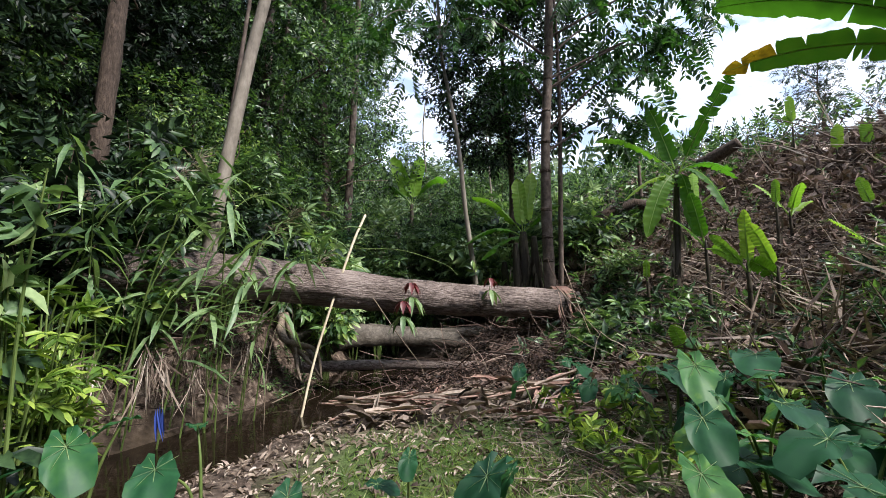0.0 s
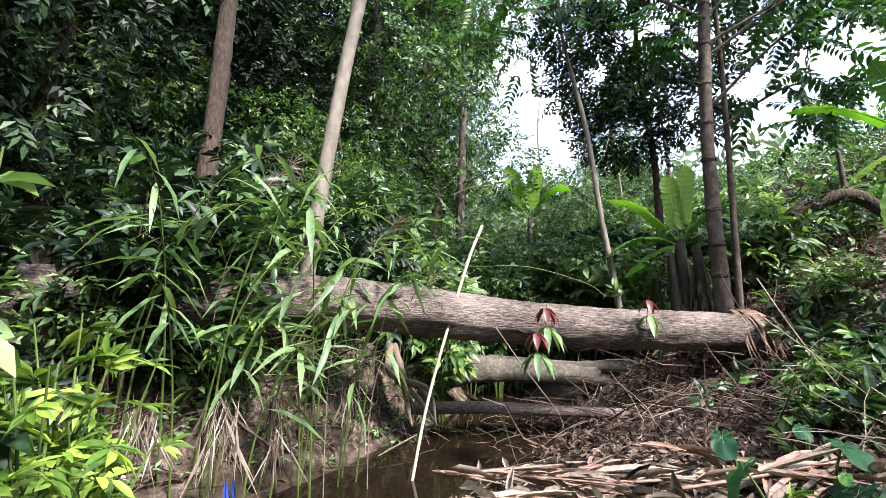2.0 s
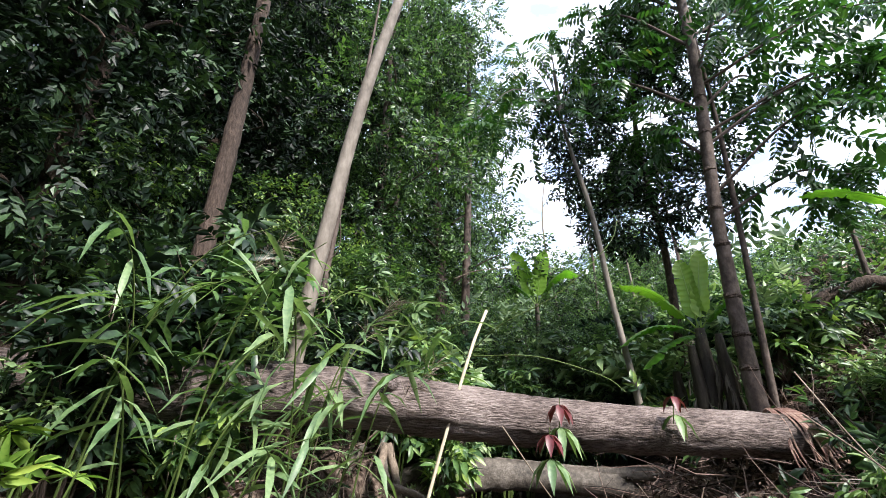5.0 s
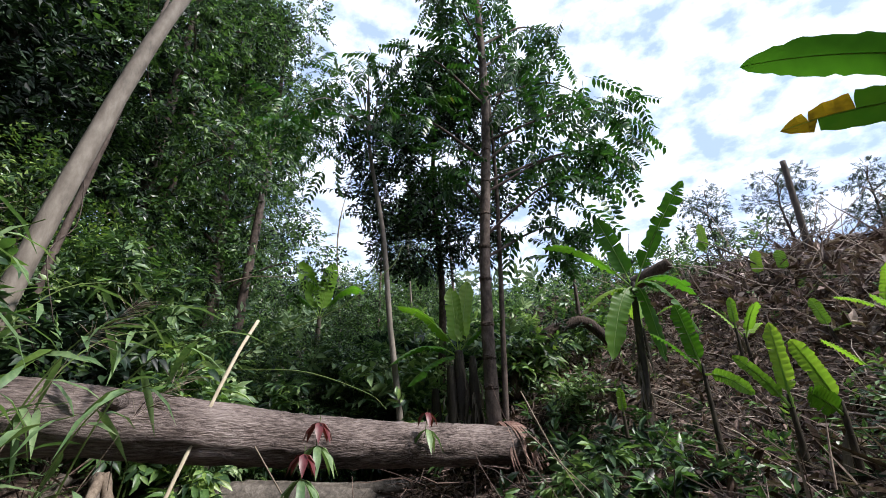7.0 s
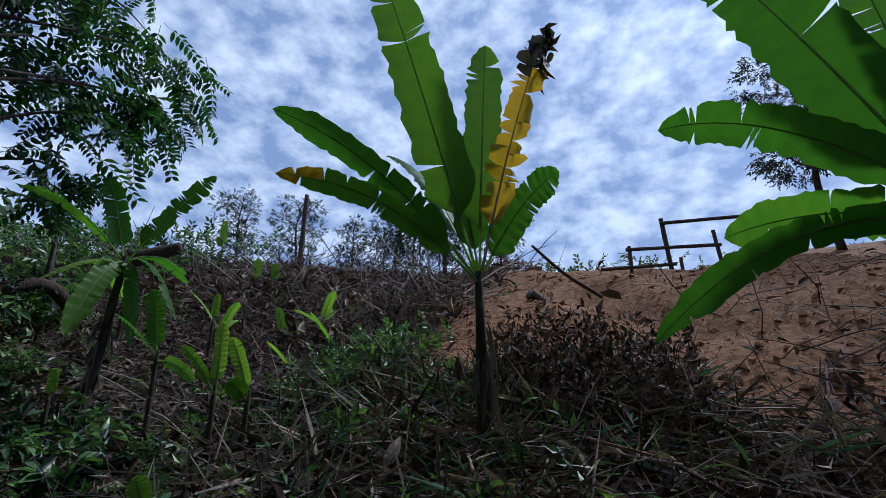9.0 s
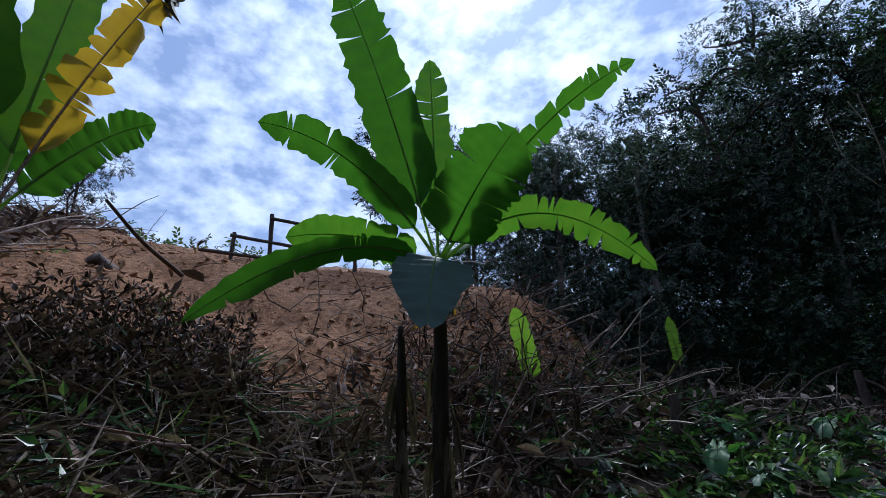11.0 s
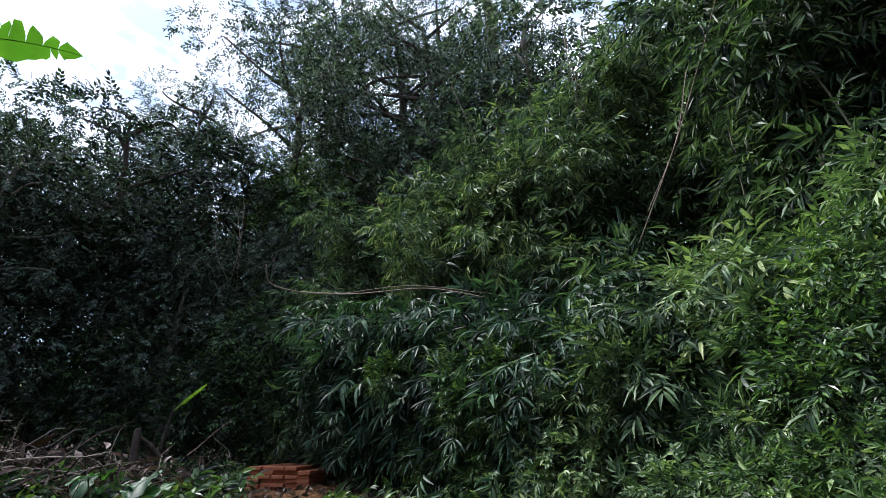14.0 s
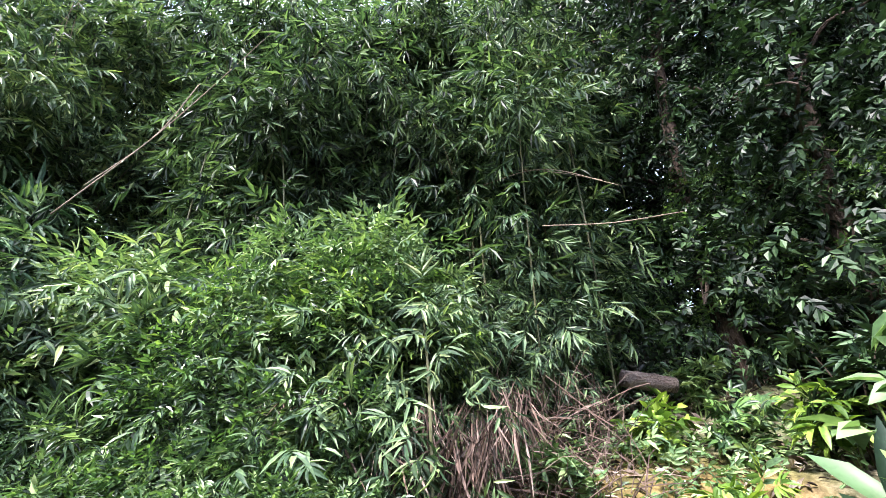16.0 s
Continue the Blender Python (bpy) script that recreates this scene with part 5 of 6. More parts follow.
def taros():
    rng = np.random.default_rng(200)
    spots = [(-1.45, 2.85, 2, 1.2), (-0.95, 2.55, 1, 0.9), (-1.9, 2.5, 2, 1.1), (-0.2, 2.75, 2, 0.95), (0.15, 2.5, 2, 0.9), (0.35, 2.3, 1, 0.9), (-2.2, 2.3, 2, 1.0),
             (1.25, 4.3, 3, 0.65), (1.7, 4.1, 3, 0.65), (2.2, 3.8, 3, 0.7), (1.6, 3.2, 3, 0.95), (2.1, 3.1, 3, 0.9), (2.4, 2.9, 4, 0.85), (1.75, 2.55, 3, 0.9), (2.0, 2.2, 3, 0.85), (1.35, 4.9, 3, 0.65), (1.5, 3.8, 3, 0.75), (1.9, 3.5, 3, 0.8), (1.35, 2.9, 2, 0.85), (2.3, 2.6, 4, 1.0), (1.6, 2.3, 2, 0.85), (1.4, 1.85, 3, 1.0), (1.75, 1.95, 4, 1.05), (1.55, 2.25, 3, 1.0), (1.25, 2.15, 2, 1.0), (1.95, 2.5, 4, 0.95), (1.75, 3.0, 3, 0.95), (1.0, 5.4, 3, 0.6), (1.5, 5.5, 3, 0.6), (0.9, 4.6, 2, 0.6),
             (1.2, -2.2, 4, 0.8), (1.7, -2.7, 4, 0.8), (2.3, -3.1, 4, 0.8), (1.0, -3.3, 4, 0.8), (2.9, -3.9, 4, 0.85), (1.6, -4.1, 4, 0.8), (0.8, -1.9, 3, 0.7), (2.4, -5.0, 4, 0.9)]
    for k, (x, y, n, s) in enumerate(spots):
        leaves = []
        for j in range(n):
            a0 = rng.uniform(0, 6.28)
            r = rng.uniform(0.1, 0.28) * s
            leaves.append((r * math.cos(a0), r * math.sin(a0), s * rng.uniform(0.28, 0.66), s * rng.choice([0.55, 0.75, 1.0, 1.3]) * rng.uniform(0.85, 1.1), (-90 if y > 0 else 90) + rng.normal(0, 70), rng.uniform(2, 42)))
        taro(x, y, leaves, 210 + k)


taros()


# ---- shrubs, canes and plume grass on the near bank ----
def shrub(place, spread, tall, count, templates, size, leaf, label, seed, name="shrub", stems=7, up=0.8, group="", low=5):
    rng = np.random.default_rng(seed)
    base = thing(name, on_ground(place[0], place[1], -0.05), label, "shrub", group)
    ps, ds = [], []
    for k in range(stems):
        a0 = k * 2.4 + rng.uniform(-0.5, 0.5)
        r = spread * rng.uniform(0.3, 1.0)
        top = np.array([r * math.cos(a0), r * math.sin(a0), tall * rng.uniform(0.55, 1.0)])
        pts = [(0.05 * math.cos(a0), 0.05 * math.sin(a0), 0), top * (0.4, 0.4, 0.6), top]
        part("stem", tube(pts, [0.012, 0.009, 0.004], 10, 5, 0.05, rng), STEM_GREEN if leaf is not LEAF_SHADED_DARK else BARK_DARK, base)
        q = smooth_path(pts, 14)
        m = count // stems
        i = rng.integers(low, 14, m)
        side = unit(rng.standard_normal((m, 3)) * (1, 1, 0.5))
        ps.append(q[i] + side * rng.uniform(0.02, 0.3, (m, 1)) * spread)
        ds.append(side + (0, 0, 0.15))
    p, d = np.concatenate(ps), np.concatenate(ds)
    part("foliage", scatter(templates, p, d, size * rng.uniform(0.75, 1.25, len(p)), rng, up), leaf, base, smooth=True)
    return base


for k, (x, y, z) in enumerate(SHRUBS["yellow"]):
    shrub((x, y), 0.42, z + 0.15 - float(height(x, y)), 38, SPRAY_TUFT, 0.85, LEAF_BRIGHT, "yellow-green shrub with clustered pointed leaves", 300 + k, "bright_shrub", 8, group="bright shrubs")
shrub((-2.26, 2.38), 0.14, 2.5, 9, SPRAY_OVATE, 0.85, LEAF_CANE, "tall shrub with large oval leaves and a reddish shoot", 310, "broadleaf_shrub", 3, low=9)
shrub((-2.9, 2.6), 0.5, 1.9, 60, SPRAY_BROAD, 1.2, LEAF_SHADED_DARK, "dark broad-leaved shrub on the stream bank", 311, "broadleaf_shrub", 6)
for k, (x, y, z) in enumerate(SHRUBS["dark"]):
    shrub((x, y), 0.75, max(0.9, z + 0.25 - float(height(x, y))), 120, SPRAY_BROAD, 1.0, LEAF_FOREST if k % 2 else LEAF_SHADED_DARK, "dense broad-leaved shrub behind the fallen trunk", 320 + k, "broadleaf_shrub", 8, group="shrubs by the log")
bank_spots = [(-3.6, 5.3, 1.2), (-4.3, 4.4, 1.2), (-4.0, 3.4, 1.3), (-4.6, 5.6, 1.4), (-3.3, 6.8, 1.2), (-5.2, 4.0, 1.2), (-5.3, 6.3, 1.6), (-4.2, 7.3, 1.8), (0.4, 10.3, 1.2), (1.3, 9.6, 1.0), (-2.0, 10.3, 1.6), (-3.9, 8.2, 1.5), (3.0, 9.8, 1.3), (3.4, 8.8, 0.8), (2.9, 7.6, 0.7), (4.6, 10.6, 1.2)]
for k, (x, y, h) in enumerate(bank_spots):
    shrub((x, y), 0.7, h, 95, (SPRAY_BROAD, SPRAY_OVAL, SPRAY_TUFT)[k % 3], (0.95, 1.2, 1.1)[k % 3], (LEAF_FOREST, LEAF_CANE, LEAF_SHADED_DARK)[k % 3], "leafy undergrowth shrub on the stream bank", 340 + k, "undergrowth_shrub", 7, group="undergrowth")
for k, (x, y, h) in enumerate(((-2.3, 9.6, 1.3), (-1.5, 10.6, 1.5), (-0.6, 11.4, 1.7), (0.1, 10.9, 1.3), (0.9, 12.0, 1.6), (-3.0, 10.4, 1.7), (-1.9, 11.9, 2.0), (1.6, 13.2, 1.8), (-0.2, 13.2, 2.2), (2.9, 11.6, 1.4), (3.6, 12.6, 1.5), (-3.8, 9.4, 1.6), (1.0, 10.6, 1.0), (-3.4, 9.6, 1.9), (-2.6, 10.9, 2.0), (-1.2, 11.6, 1.9), (0.5, 11.6, 1.5), (2.2, 10.2, 1.0), (3.2, 10.4, 1.2))):
    shrub((x, y), 0.85, h + (1.0 if x < 1.9 else 0.1), 150, (SPRAY_BROAD, SPRAY_TUFT, SPRAY_OVAL)[k % 3], (1.35, 1.4, 1.6)[k % 3], (LEAF_CANE, LEAF_FOREST, LEAF_CANE, LEAF_CANE, LEAF_DROOP)[k % 5], "leafy sunlit shrub in the valley beyond the log", 720 + k, "valley_shrub", 8, group="valley shrubs")
for k, (x, y, h) in enumerate(((1.9, 5.9, 0.5), (2.3, 6.4, 0.6), (2.8, 5.8, 0.6), (2.7, 7.1, 0.7))):
    shrub((x, y), 0.4, h, 40, (SPRAY_OVATE, SPRAY_BROAD)[k % 2], (0.75, 0.9)[k % 2], (LEAF_FOREST, LEAF_CANE)[k % 2], "low leafy plant on the bank by the log end", 750 + k, "bank_weed", 6, group="bank weeds")
path_spots = [(-4.4, 1.9, 0.5), (-4.9, 2.7, 0.7), (-4.6, 1.2, 0.45), (-5.4, 1.2, 0.5), (-6.2, 2.4, 0.6), (-5.9, 3.2, 0.8), (-4.2, 2.6, 0.6), (-6.8, 1.5, 0.6), (-4.0, 1.4, 0.5), (-7.4, 3.4, 0.9), (-5.3, 3.9, 0.9), (-3.9, 0.6, 0.5)]
for k, (x, y, h) in enumerate(path_spots):
    shrub((x, y), 0.45, h, 42, (SPRAY_BROAD, SPRAY_TUFT)[k % 2], 1.0, (LEAF_CANE, LEAF_BRIGHT, LEAF_FOREST)[k % 3], "low weed with broad fresh leaves beside the path", 370 + k, "low_weed", 6, group="path weeds")


def cane(x, y, top, lean, seed, leaves=9):
    """A tall grass cane with long drooping blades."""
    rng = np.random.default_rng(seed)
    base = thing("cane_grass", on_ground(x, y, -0.05), "tall cane grass with long drooping green blades", "grass", "cane grass")
    w = np.array([math.cos(lean), math.sin(lean), 0])
    pts = [np.zeros(3), w * 0.08 * top + (0, 0, top * 0.5), w * 0.25 * top + (0, 0, top * 0.85), w * 0.5 * top + (0, 0, top * 0.95)]
    part("stem", tube(pts, [0.01, 0.008, 0.006, 0.003], 18, 5), STEM_GREEN, base)
    q = smooth_path(pts, 30)
    for k in range(leaves):
        i = int(12 + 17 * (k + 0.5) / leaves)
        a0 = rng.uniform(0, 6.28)
        out = np.array([math.cos(a0), math.sin(a0), rng.uniform(-0.7, 0.5)])
        geo = leaf_blade(q[i], unit(out), unit(np.array([rng.normal(0, 0.3), rng.normal(0, 0.3), 1.0])), rng.uniform(0.32, 0.56), rng.uniform(0.05, 0.075), 0.5, 0.15, True)
        part("blade", geo, LEAF_CANE, base, smooth=True)


rng0 = np.random.default_rng(401)
for k in range(22):
    u = rng0.uniform(0, 1)
    x, y = -3.75 + 1.3 * u + rng0.normal(0, 0.22), 4.2 + 1.5 * u + rng0.normal(0, 0.3)
    cane(x, y, rng0.uniform(1.7, 3.0), rng0.uniform(-1.2, 1.0), 410 + k, 9)


def plume(x, y, tall, seed):
    rng = np.random.default_rng(seed)
    base = thing("plume_grass", on_ground(x, y), "feathery grey plume grass", "grass", "plume grass")
    tip = np.array([0.35, 0.1, tall])
    part("stem", tube([(0, 0, 0), (0.05, 0, tall * 0.6), tip], [0.006, 0.005, 0.002], 14, 4), STICK_DRY, base)
    n = 70
    u = rng.uniform(0, 1, n)
    p = tip + np.outer(u, (0.3, 0.1, 0.35))
    d = np.stack([rng.normal(0.5, 0.4, n), rng.normal(0.1, 0.4, n), rng.normal(0.4, 0.3, n)], -1)
    part("plume", scatter([leaf_blade(np.zeros(3), np.array([1.0, 0, 0]), np.array([0, 0, 1.0]), 0.2, 0.004, 0.3, 0.0)], p, d, rng.uniform(0.6, 1.3, n), rng), LITTER, base, "feathery seed head")


for k, (x, y, h) in enumerate(((-2.45, 5.3, 2.5), (-2.15, 5.6, 2.0), (-3.5, 5.0, 2.4))):
    plume(x, y, h, 460 + k)


# ---- sticks, vines and the slanting pole ----
def branch(name, pts, r0, r1, mat, label, category, seed, n=24, sides=7, part_name="stem", lumps=0.03):
    rng = np.random.default_rng(seed)
    p0 = np.array(pts[0], float)
    base = thing(name, p0, label, category)
    part(part_name, tube([np.array(p) - p0 for p in pts], [r0, (r0 + r1) / 2, r1], n, sides, lumps, rng), mat, base, smooth=True)
    return base


pole = branch("slanting_pole", POLE[0], 0.017, 0.02, STICK_PALE, "long bleached pole leaning on the fallen trunk", "pole", 501, part_name="shaft")
for k, pts in enumerate(TWIGS):
    branch("bare_twig", pts, 0.008, 0.004, STICK_DRY if k not in (0, 2) else STEM_GREEN, "thin bare twig by the stream crossing", "twig", 510 + k)
for k, pts in enumerate(VINES):
    branch("hanging_vine", pts, 0.007, 0.005, STICK_DRY if k else BARK_TREE, "thin pale vine strung through the thicket", "vine", 530 + k, 20, 5)
arch = branch("bent_trunk", ARCH[0], 0.16, 0.1, BARK_DARK, "dark bent trunk overgrown with creepers", "tree", 560, 30, 10)
rng0 = np.random.default_rng(561)
q0 = smooth_path(np.array(ARCH[0]) - np.array(ARCH[0][0]), 40)
i0 = rng0.integers(0, 26, 170)
part("creeper", scatter(SPRAY_OVAL, q0[i0] + rng0.normal(0, 0.16, (170, 3)), rng0.standard_normal((170, 3)) + (0, 0, -0.5), rng0.uniform(0.7, 1.2, 170), rng0), LEAF_SHADED_DARK, arch, "dark green creeper leaves")
branch("charred_log", ARCH[1][:2], 0.17, 0.13, BARK_DARK, "charred log lying on the hillside", "log", 562, 14, 10)
branch("dead_sapling", ARCH[2], 0.05, 0.03, BARK_TREE, "dead standing sapling on the slope", "tree", 563)
branch("hill_post", POSTS[0], 0.09, 0.07, FENCE_WOOD, "charred upright post on the hilltop", "post", 564)
for k, pts in enumerate(HILLSTICK):
    branch(("dead_pole", "tree_stump", "dead_pole", "tree_stump", "dead_pole", "tree_stump")[k], pts, (0.035, 0.15, 0.05, 0.06, 0.03, 0.06)[k], (0.02, 0.12, 0.04, 0.04, 0.02, 0.05)[k], BARK_TREE, ("dead pole stuck in the earth slope", "short cut stump on the bare earth", "broken pole in the brush heap", "splintered brown stump in the brush", "broken pole in the brush heap", "short brown stump in the weeds")[k], ("pole", "stump", "pole", "stump", "pole", "stump")[k], 570 + k)


def short_log():
    base = thing("short_log", (-7.15, 2.75, 2.3), "short cut log lying beside the path", "log")
    rng = np.random.default_rng(580)
    part("trunk", tube([(0.1, -0.4, 0.06), (0, 0, 0), (-0.05, 0.32, -0.05)], [0.11, 0.12, 0.1], 16, 14, 0.03, rng), BARK_LOG, base, smooth=True)


short_log()


def red_sprig(x, y, z, n, seed):
    rng = np.random.default_rng(seed)
    base = thing("red_leaved_sprig", (x, y, z), "young sprig with dark red and green leaves", "plant", "red sprigs")
    part("stem", tube([(0, 0, -0.15), (0.02, -0.03, 0.05), (0.03, -0.05, 0.2)], [0.006, 0.005, 0.003], 8, 5), STEM_GREEN, base)
    for mat, m, z0 in ((LEAF_RED, n, 0.14), (LEAF_CANE, n, -0.05)):
        for k in range(m):
            a0 = k * 2.4
            part("leaf", leaf_blade(np.array([0.02, -0.04, z0]), unit(np.array([math.cos(a0), math.sin(a0), -0.5])), np.array([0, 0, 1.0]), 0.2 if mat is LEAF_RED else 0.3, 0.085, 0.5, 0.2, True), mat, base, smooth=True)


red_sprig(-0.45, 6.25, 1.35, 6, 1)
red_sprig(-0.55, 6.1, 1.1, 6, 2)
red_sprig(0.75, 7.45, 1.45, 4, 3)


# ---- fence on the ridge ----
def fence():
    rng = np.random.default_rng(600)
    base = thing("fence", on_ground(12.7, -0.4), "dark rough timber rail fence on the hilltop", "fence")
    p0 = np.array(base.matrix_basis.translation)

    def beam(name, a0, b0, r):
        part(name, tube([np.array(a0) - p0, np.array(b0) - p0], [r, r * 0.95], 8, 6, 0.05, rng), FENCE_WOOD, base)
    beam("post", (12.74, -0.37, 4.5), (12.75, -0.30, 6.25), 0.06)
    beam("post", (12.71, -2.81, 4.5), (12.71, -2.72, 6.2), 0.06)
    beam("post", (12.73, 0.62, 4.5), (12.73, 0.6, 5.55), 0.055)
    beam("post", (12.75, -1.56, 4.5), (12.75, -1.48, 5.75), 0.05)
    beam("post", (12.75, -0.62, 4.4), (12.75, -0.62, 5.1), 0.045)
    beam("rail", (12.7, -0.25, 6.1), (12.65, -2.9, 5.98), 0.05)
    beam("rail", (12.7, 0.7, 5.45), (12.7, -1.6, 5.32), 0.05)
    beam("rail", (12.7, 1.4, 4.95), (12.7, -0.5, 4.92), 0.05)


fence()


# ---- stack of sawn boards ----
def board_stack():
    rng = np.random.default_rng(610)
    place = on_ground(0.62, -8.1, 0.0)
    base = thing("board_stack", place, "stack of reddish fresh-sawn boards beside the path", "timber")
    base.matrix_basis = Matrix.Translation(place) @ pose(0, 0, 0, 0, 0, 72)
    w, l, h = 0.2, 1.35, 0.055
    v = np.array([(x, y, z) for z in (0, h) for y in (-w / 2, w / 2) for x in (-l / 2, l / 2)])
    bm = bmesh.new()
    for p in v:
        bm.verts.new(p)
    bm.verts.ensure_lookup_table()
    for f in ((0, 2, 3, 1), (4, 5, 7, 6), (0, 1, 5, 4), (2, 6, 7, 3), (0, 4, 6, 2), (1, 3, 7, 5)):
        bm.faces.new([bm.verts[k] for k in f])
    bmesh.ops.bevel(bm, geom=list(bm.edges), offset=0.006, segments=1, affect="EDGES")
    me = bpy.data.meshes.new("board")
    bm.to_mesh(me)
    bm.free()
    me.materials.append(BOARD)
    for layer in range(6):
        for k in range(5):
            if layer == 5 and k > 3:
                continue
            ob = new("board", me)
            ob.parent = base
            ob.matrix_basis = Matrix.Translation((rng.normal(0, 0.035), (k - 2) * 0.208 + rng.normal(0, 0.004), 0.02 + layer * 0.06)) @ pose(0, 0, 0, 0, 0, rng.normal(0, 0.8))


board_stack()


# ---- dead banana stalks on the sand by the stream ----
def dead_stalk(x, y, turn, length, seed, lift=0.03):
    rng = np.random.default_rng(seed)
    base = thing("dead_banana_stalk", on_ground(x, y, lift), "dry pinkish-brown fallen banana stalk", "dead stalk", "dead stalks")
    base.matrix_basis = Matrix.Translation(on_ground(x, y, lift)) @ pose(0, 0, 0, 0, rng.normal(0, 3), turn)
    pts = [(-length / 2, 0, 0), (-length / 6, rng.normal(0, 0.05), 0.02), (length / 5, rng.normal(0, 0.05), 0.01), (length / 2, rng.normal(0, 0.08), 0)]
    part("stalk", tube(pts, [0.013, 0.011, 0.008, 0.003], 20, 6, 0.1, rng), STALK, base, smooth=True)
    for k in range(9):
        u = rng.uniform(-0.5, 0.2) * length
        part("dry_blade", leaf_blade(np.array([u, 0, 0.02]), unit(np.array([0.95, rng.normal(0, 0.4), rng.uniform(-0.02, 0.16)])), unit(np.array([rng.normal(0, 0.3), rng.normal(0, 0.5), 1.0])), rng.uniform(0.15, 0.45) * length, rng.uniform(0.02, 0.08), rng.uniform(-0.1, 0.2), 0.5, True), (LITTER, STALK, LITTER)[k % 3], base, smooth=True)


rng0 = np.random.default_rng(620)
for k in range(14):
    dead_stalk(rng0.uniform(-1.1, 1.5), rng0.uniform(4.7, 5.7), rng0.normal(6, 20), rng0.uniform(0.9, 2.3), 630 + k, rng0.uniform(0.02, 0.12))
for k in range(9):
    dead_stalk(rng0.uniform(0.9, 1.9), rng0.uniform(4.0, 4.9), rng0.normal(10, 25), rng0.uniform(0.6, 1.4), 660 + k, rng0.uniform(0.02, 0.1))
for k in range(16):
    dead_stalk(rng0.uniform(2.6, 4.8), rng0.uniform(0.4, 3.2), rng0.normal(60, 35), rng0.uniform(0.7, 1.7), 680 + k, rng0.uniform(0.04, 0.2))


# ---- what lies on the ground in heaps ----
def slender(rng, bend):
    """A crooked three-sided stick one metre long, as triangles."""
    v, f = tube([(0, 0, 0), (0.35, bend, 0.02), (0.7, -bend * 0.4, 0.03), (1, bend * 0.3, 0)], [0.009, 0.007, 0.004], 5, 4)
    return v, np.vstack([f[:, [0, 1, 2]], f[:, [0, 2, 3]]])


STICKS = [slender(gen, b) for b in (0.02, -0.05, 0.09, -0.12)]
DEAD_LEAF = [leaf_blade(np.zeros(3), np.array([1.0, 0, 0]), np.array([0, 0, 1.0]), 1.0, w, d, fo, True) for w, d, fo in ((0.4, 0.3, 0.5), (0.3, -0.3, 0.7), (0.5, 0.5, 0.3), (0.22, 0.4, 0.6))]
STRAW = [leaf_blade(np.zeros(3), np.array([1.0, 0, 0]), np.array([0, 0, 1.0]), 1.0, w, d, 0.3, False) for w, d in ((0.02, 0.3), (0.014, 0.5), (0.028, 0.15))]
BLADES = [leaf_blade(np.zeros(3), np.array([1.0, 0, 0]), np.array([0, 0, 1.0]), 1.0, w, d, 0.3, False) for w, d in ((0.05, 0.3), (0.035, 0.6), (0.06, 0.15))]


def strew(name, label, category, area, count, templates, size, mat, seed, tilt=0.25, lift=0.02, up=1.0, heap=0.0, keep=None):
    """Loose matter over a rectangle of ground (x0, x1, y0, y1), of kind stuff."""
    rng = np.random.default_rng(seed)
    x, y = rng.uniform(area[0], area[1], count), rng.uniform(area[2], area[3], count)
    if keep is not None:
        ok = keep(x, y) > rng.uniform(0, 1, count)
        x, y = x[ok], y[ok]
    n = len(x)
    z = height(x, y) + rng.uniform(0, lift, n) + heap * rng.uniform(0, 1, n) ** 2
    d = np.stack([rng.standard_normal(n), rng.standard_normal(n), tilt * np.abs(rng.standard_normal(n))], -1)
    geo = scatter(templates, np.stack([x, y, z], -1), d, rng.uniform(size[0], size[1], n), rng, up)
    return tagged(part(name, geo, mat), label, category, kind="stuff")


dry_side = lambda x, y: np.clip((x - stream_x(y) - 0.75) * 2, 0, 1)
wet_side = lambda x, y: np.clip((-(x - stream_x(y)) - 0.7) * 2, 0, 1)
bare = lambda x, y: 1 - 0.99 * step(5.2, 6.2, x + 0.2 * np.abs(y - 0.2) + 0.9 * step(1.2, -0.2, y)) * step(5.2, 3.2, y) * step(-6.5, -4.5, y)
log_gap = lambda x, y: step(0.35, 0.9, np.hypot(x - np.clip(x, -5, 2.5), (y - 7.4 - 0.45 * x) * 0.9))
slope = lambda x, y: np.clip((0.95 * x + 0.3 * y - 2.4) / 1.2, 0, 1) * bare(x, y) * log_gap(x, y)
heap_at = lambda x, y: np.exp(-(((x - 4.6) / 1.6) ** 2 + ((y + 2.6) / 1.8) ** 2))
strew("leaf_litter", "brown and tan dead leaves over the stream side", "leaf litter", (-2.5, 3.2, 1.5, 9.0), 14000, DEAD_LEAF, (0.03, 0.1), LITTER, 700, keep=lambda x, y: dry_side(x, y) * (1 - 0.75 * step(5.8, 6.8, y)))
strew("leaf_litter", "dead leaves on the bank under the thicket", "leaf litter", (-9, -2.5, -5, 9), 5000, DEAD_LEAF, (0.06, 0.2), LITTER, 701, keep=wet_side)
strew("leaf_litter", "dead leaves over the ground by the path", "leaf litter", (-2.5, 6, -10, 1.5), 5000, DEAD_LEAF, (0.06, 0.2), LITTER, 702, keep=dry_side)
strew("dry_brush", "tangle of dry brown stems and leaves on the cleared slope", "brush", (1.5, 9, -2, 12), 15000, DEAD_LEAF, (0.06, 0.22), BRUSH, 703, 0.8, 0.22, 0.5, keep=slope)
strew("dry_brush", "dry brown brush over the upper cleared hill", "brush", (7, 18, 1, 20), 11000, DEAD_LEAF, (0.15, 0.4), BRUSH, 704, 0.9, 0.3, 0.5, keep=slope)
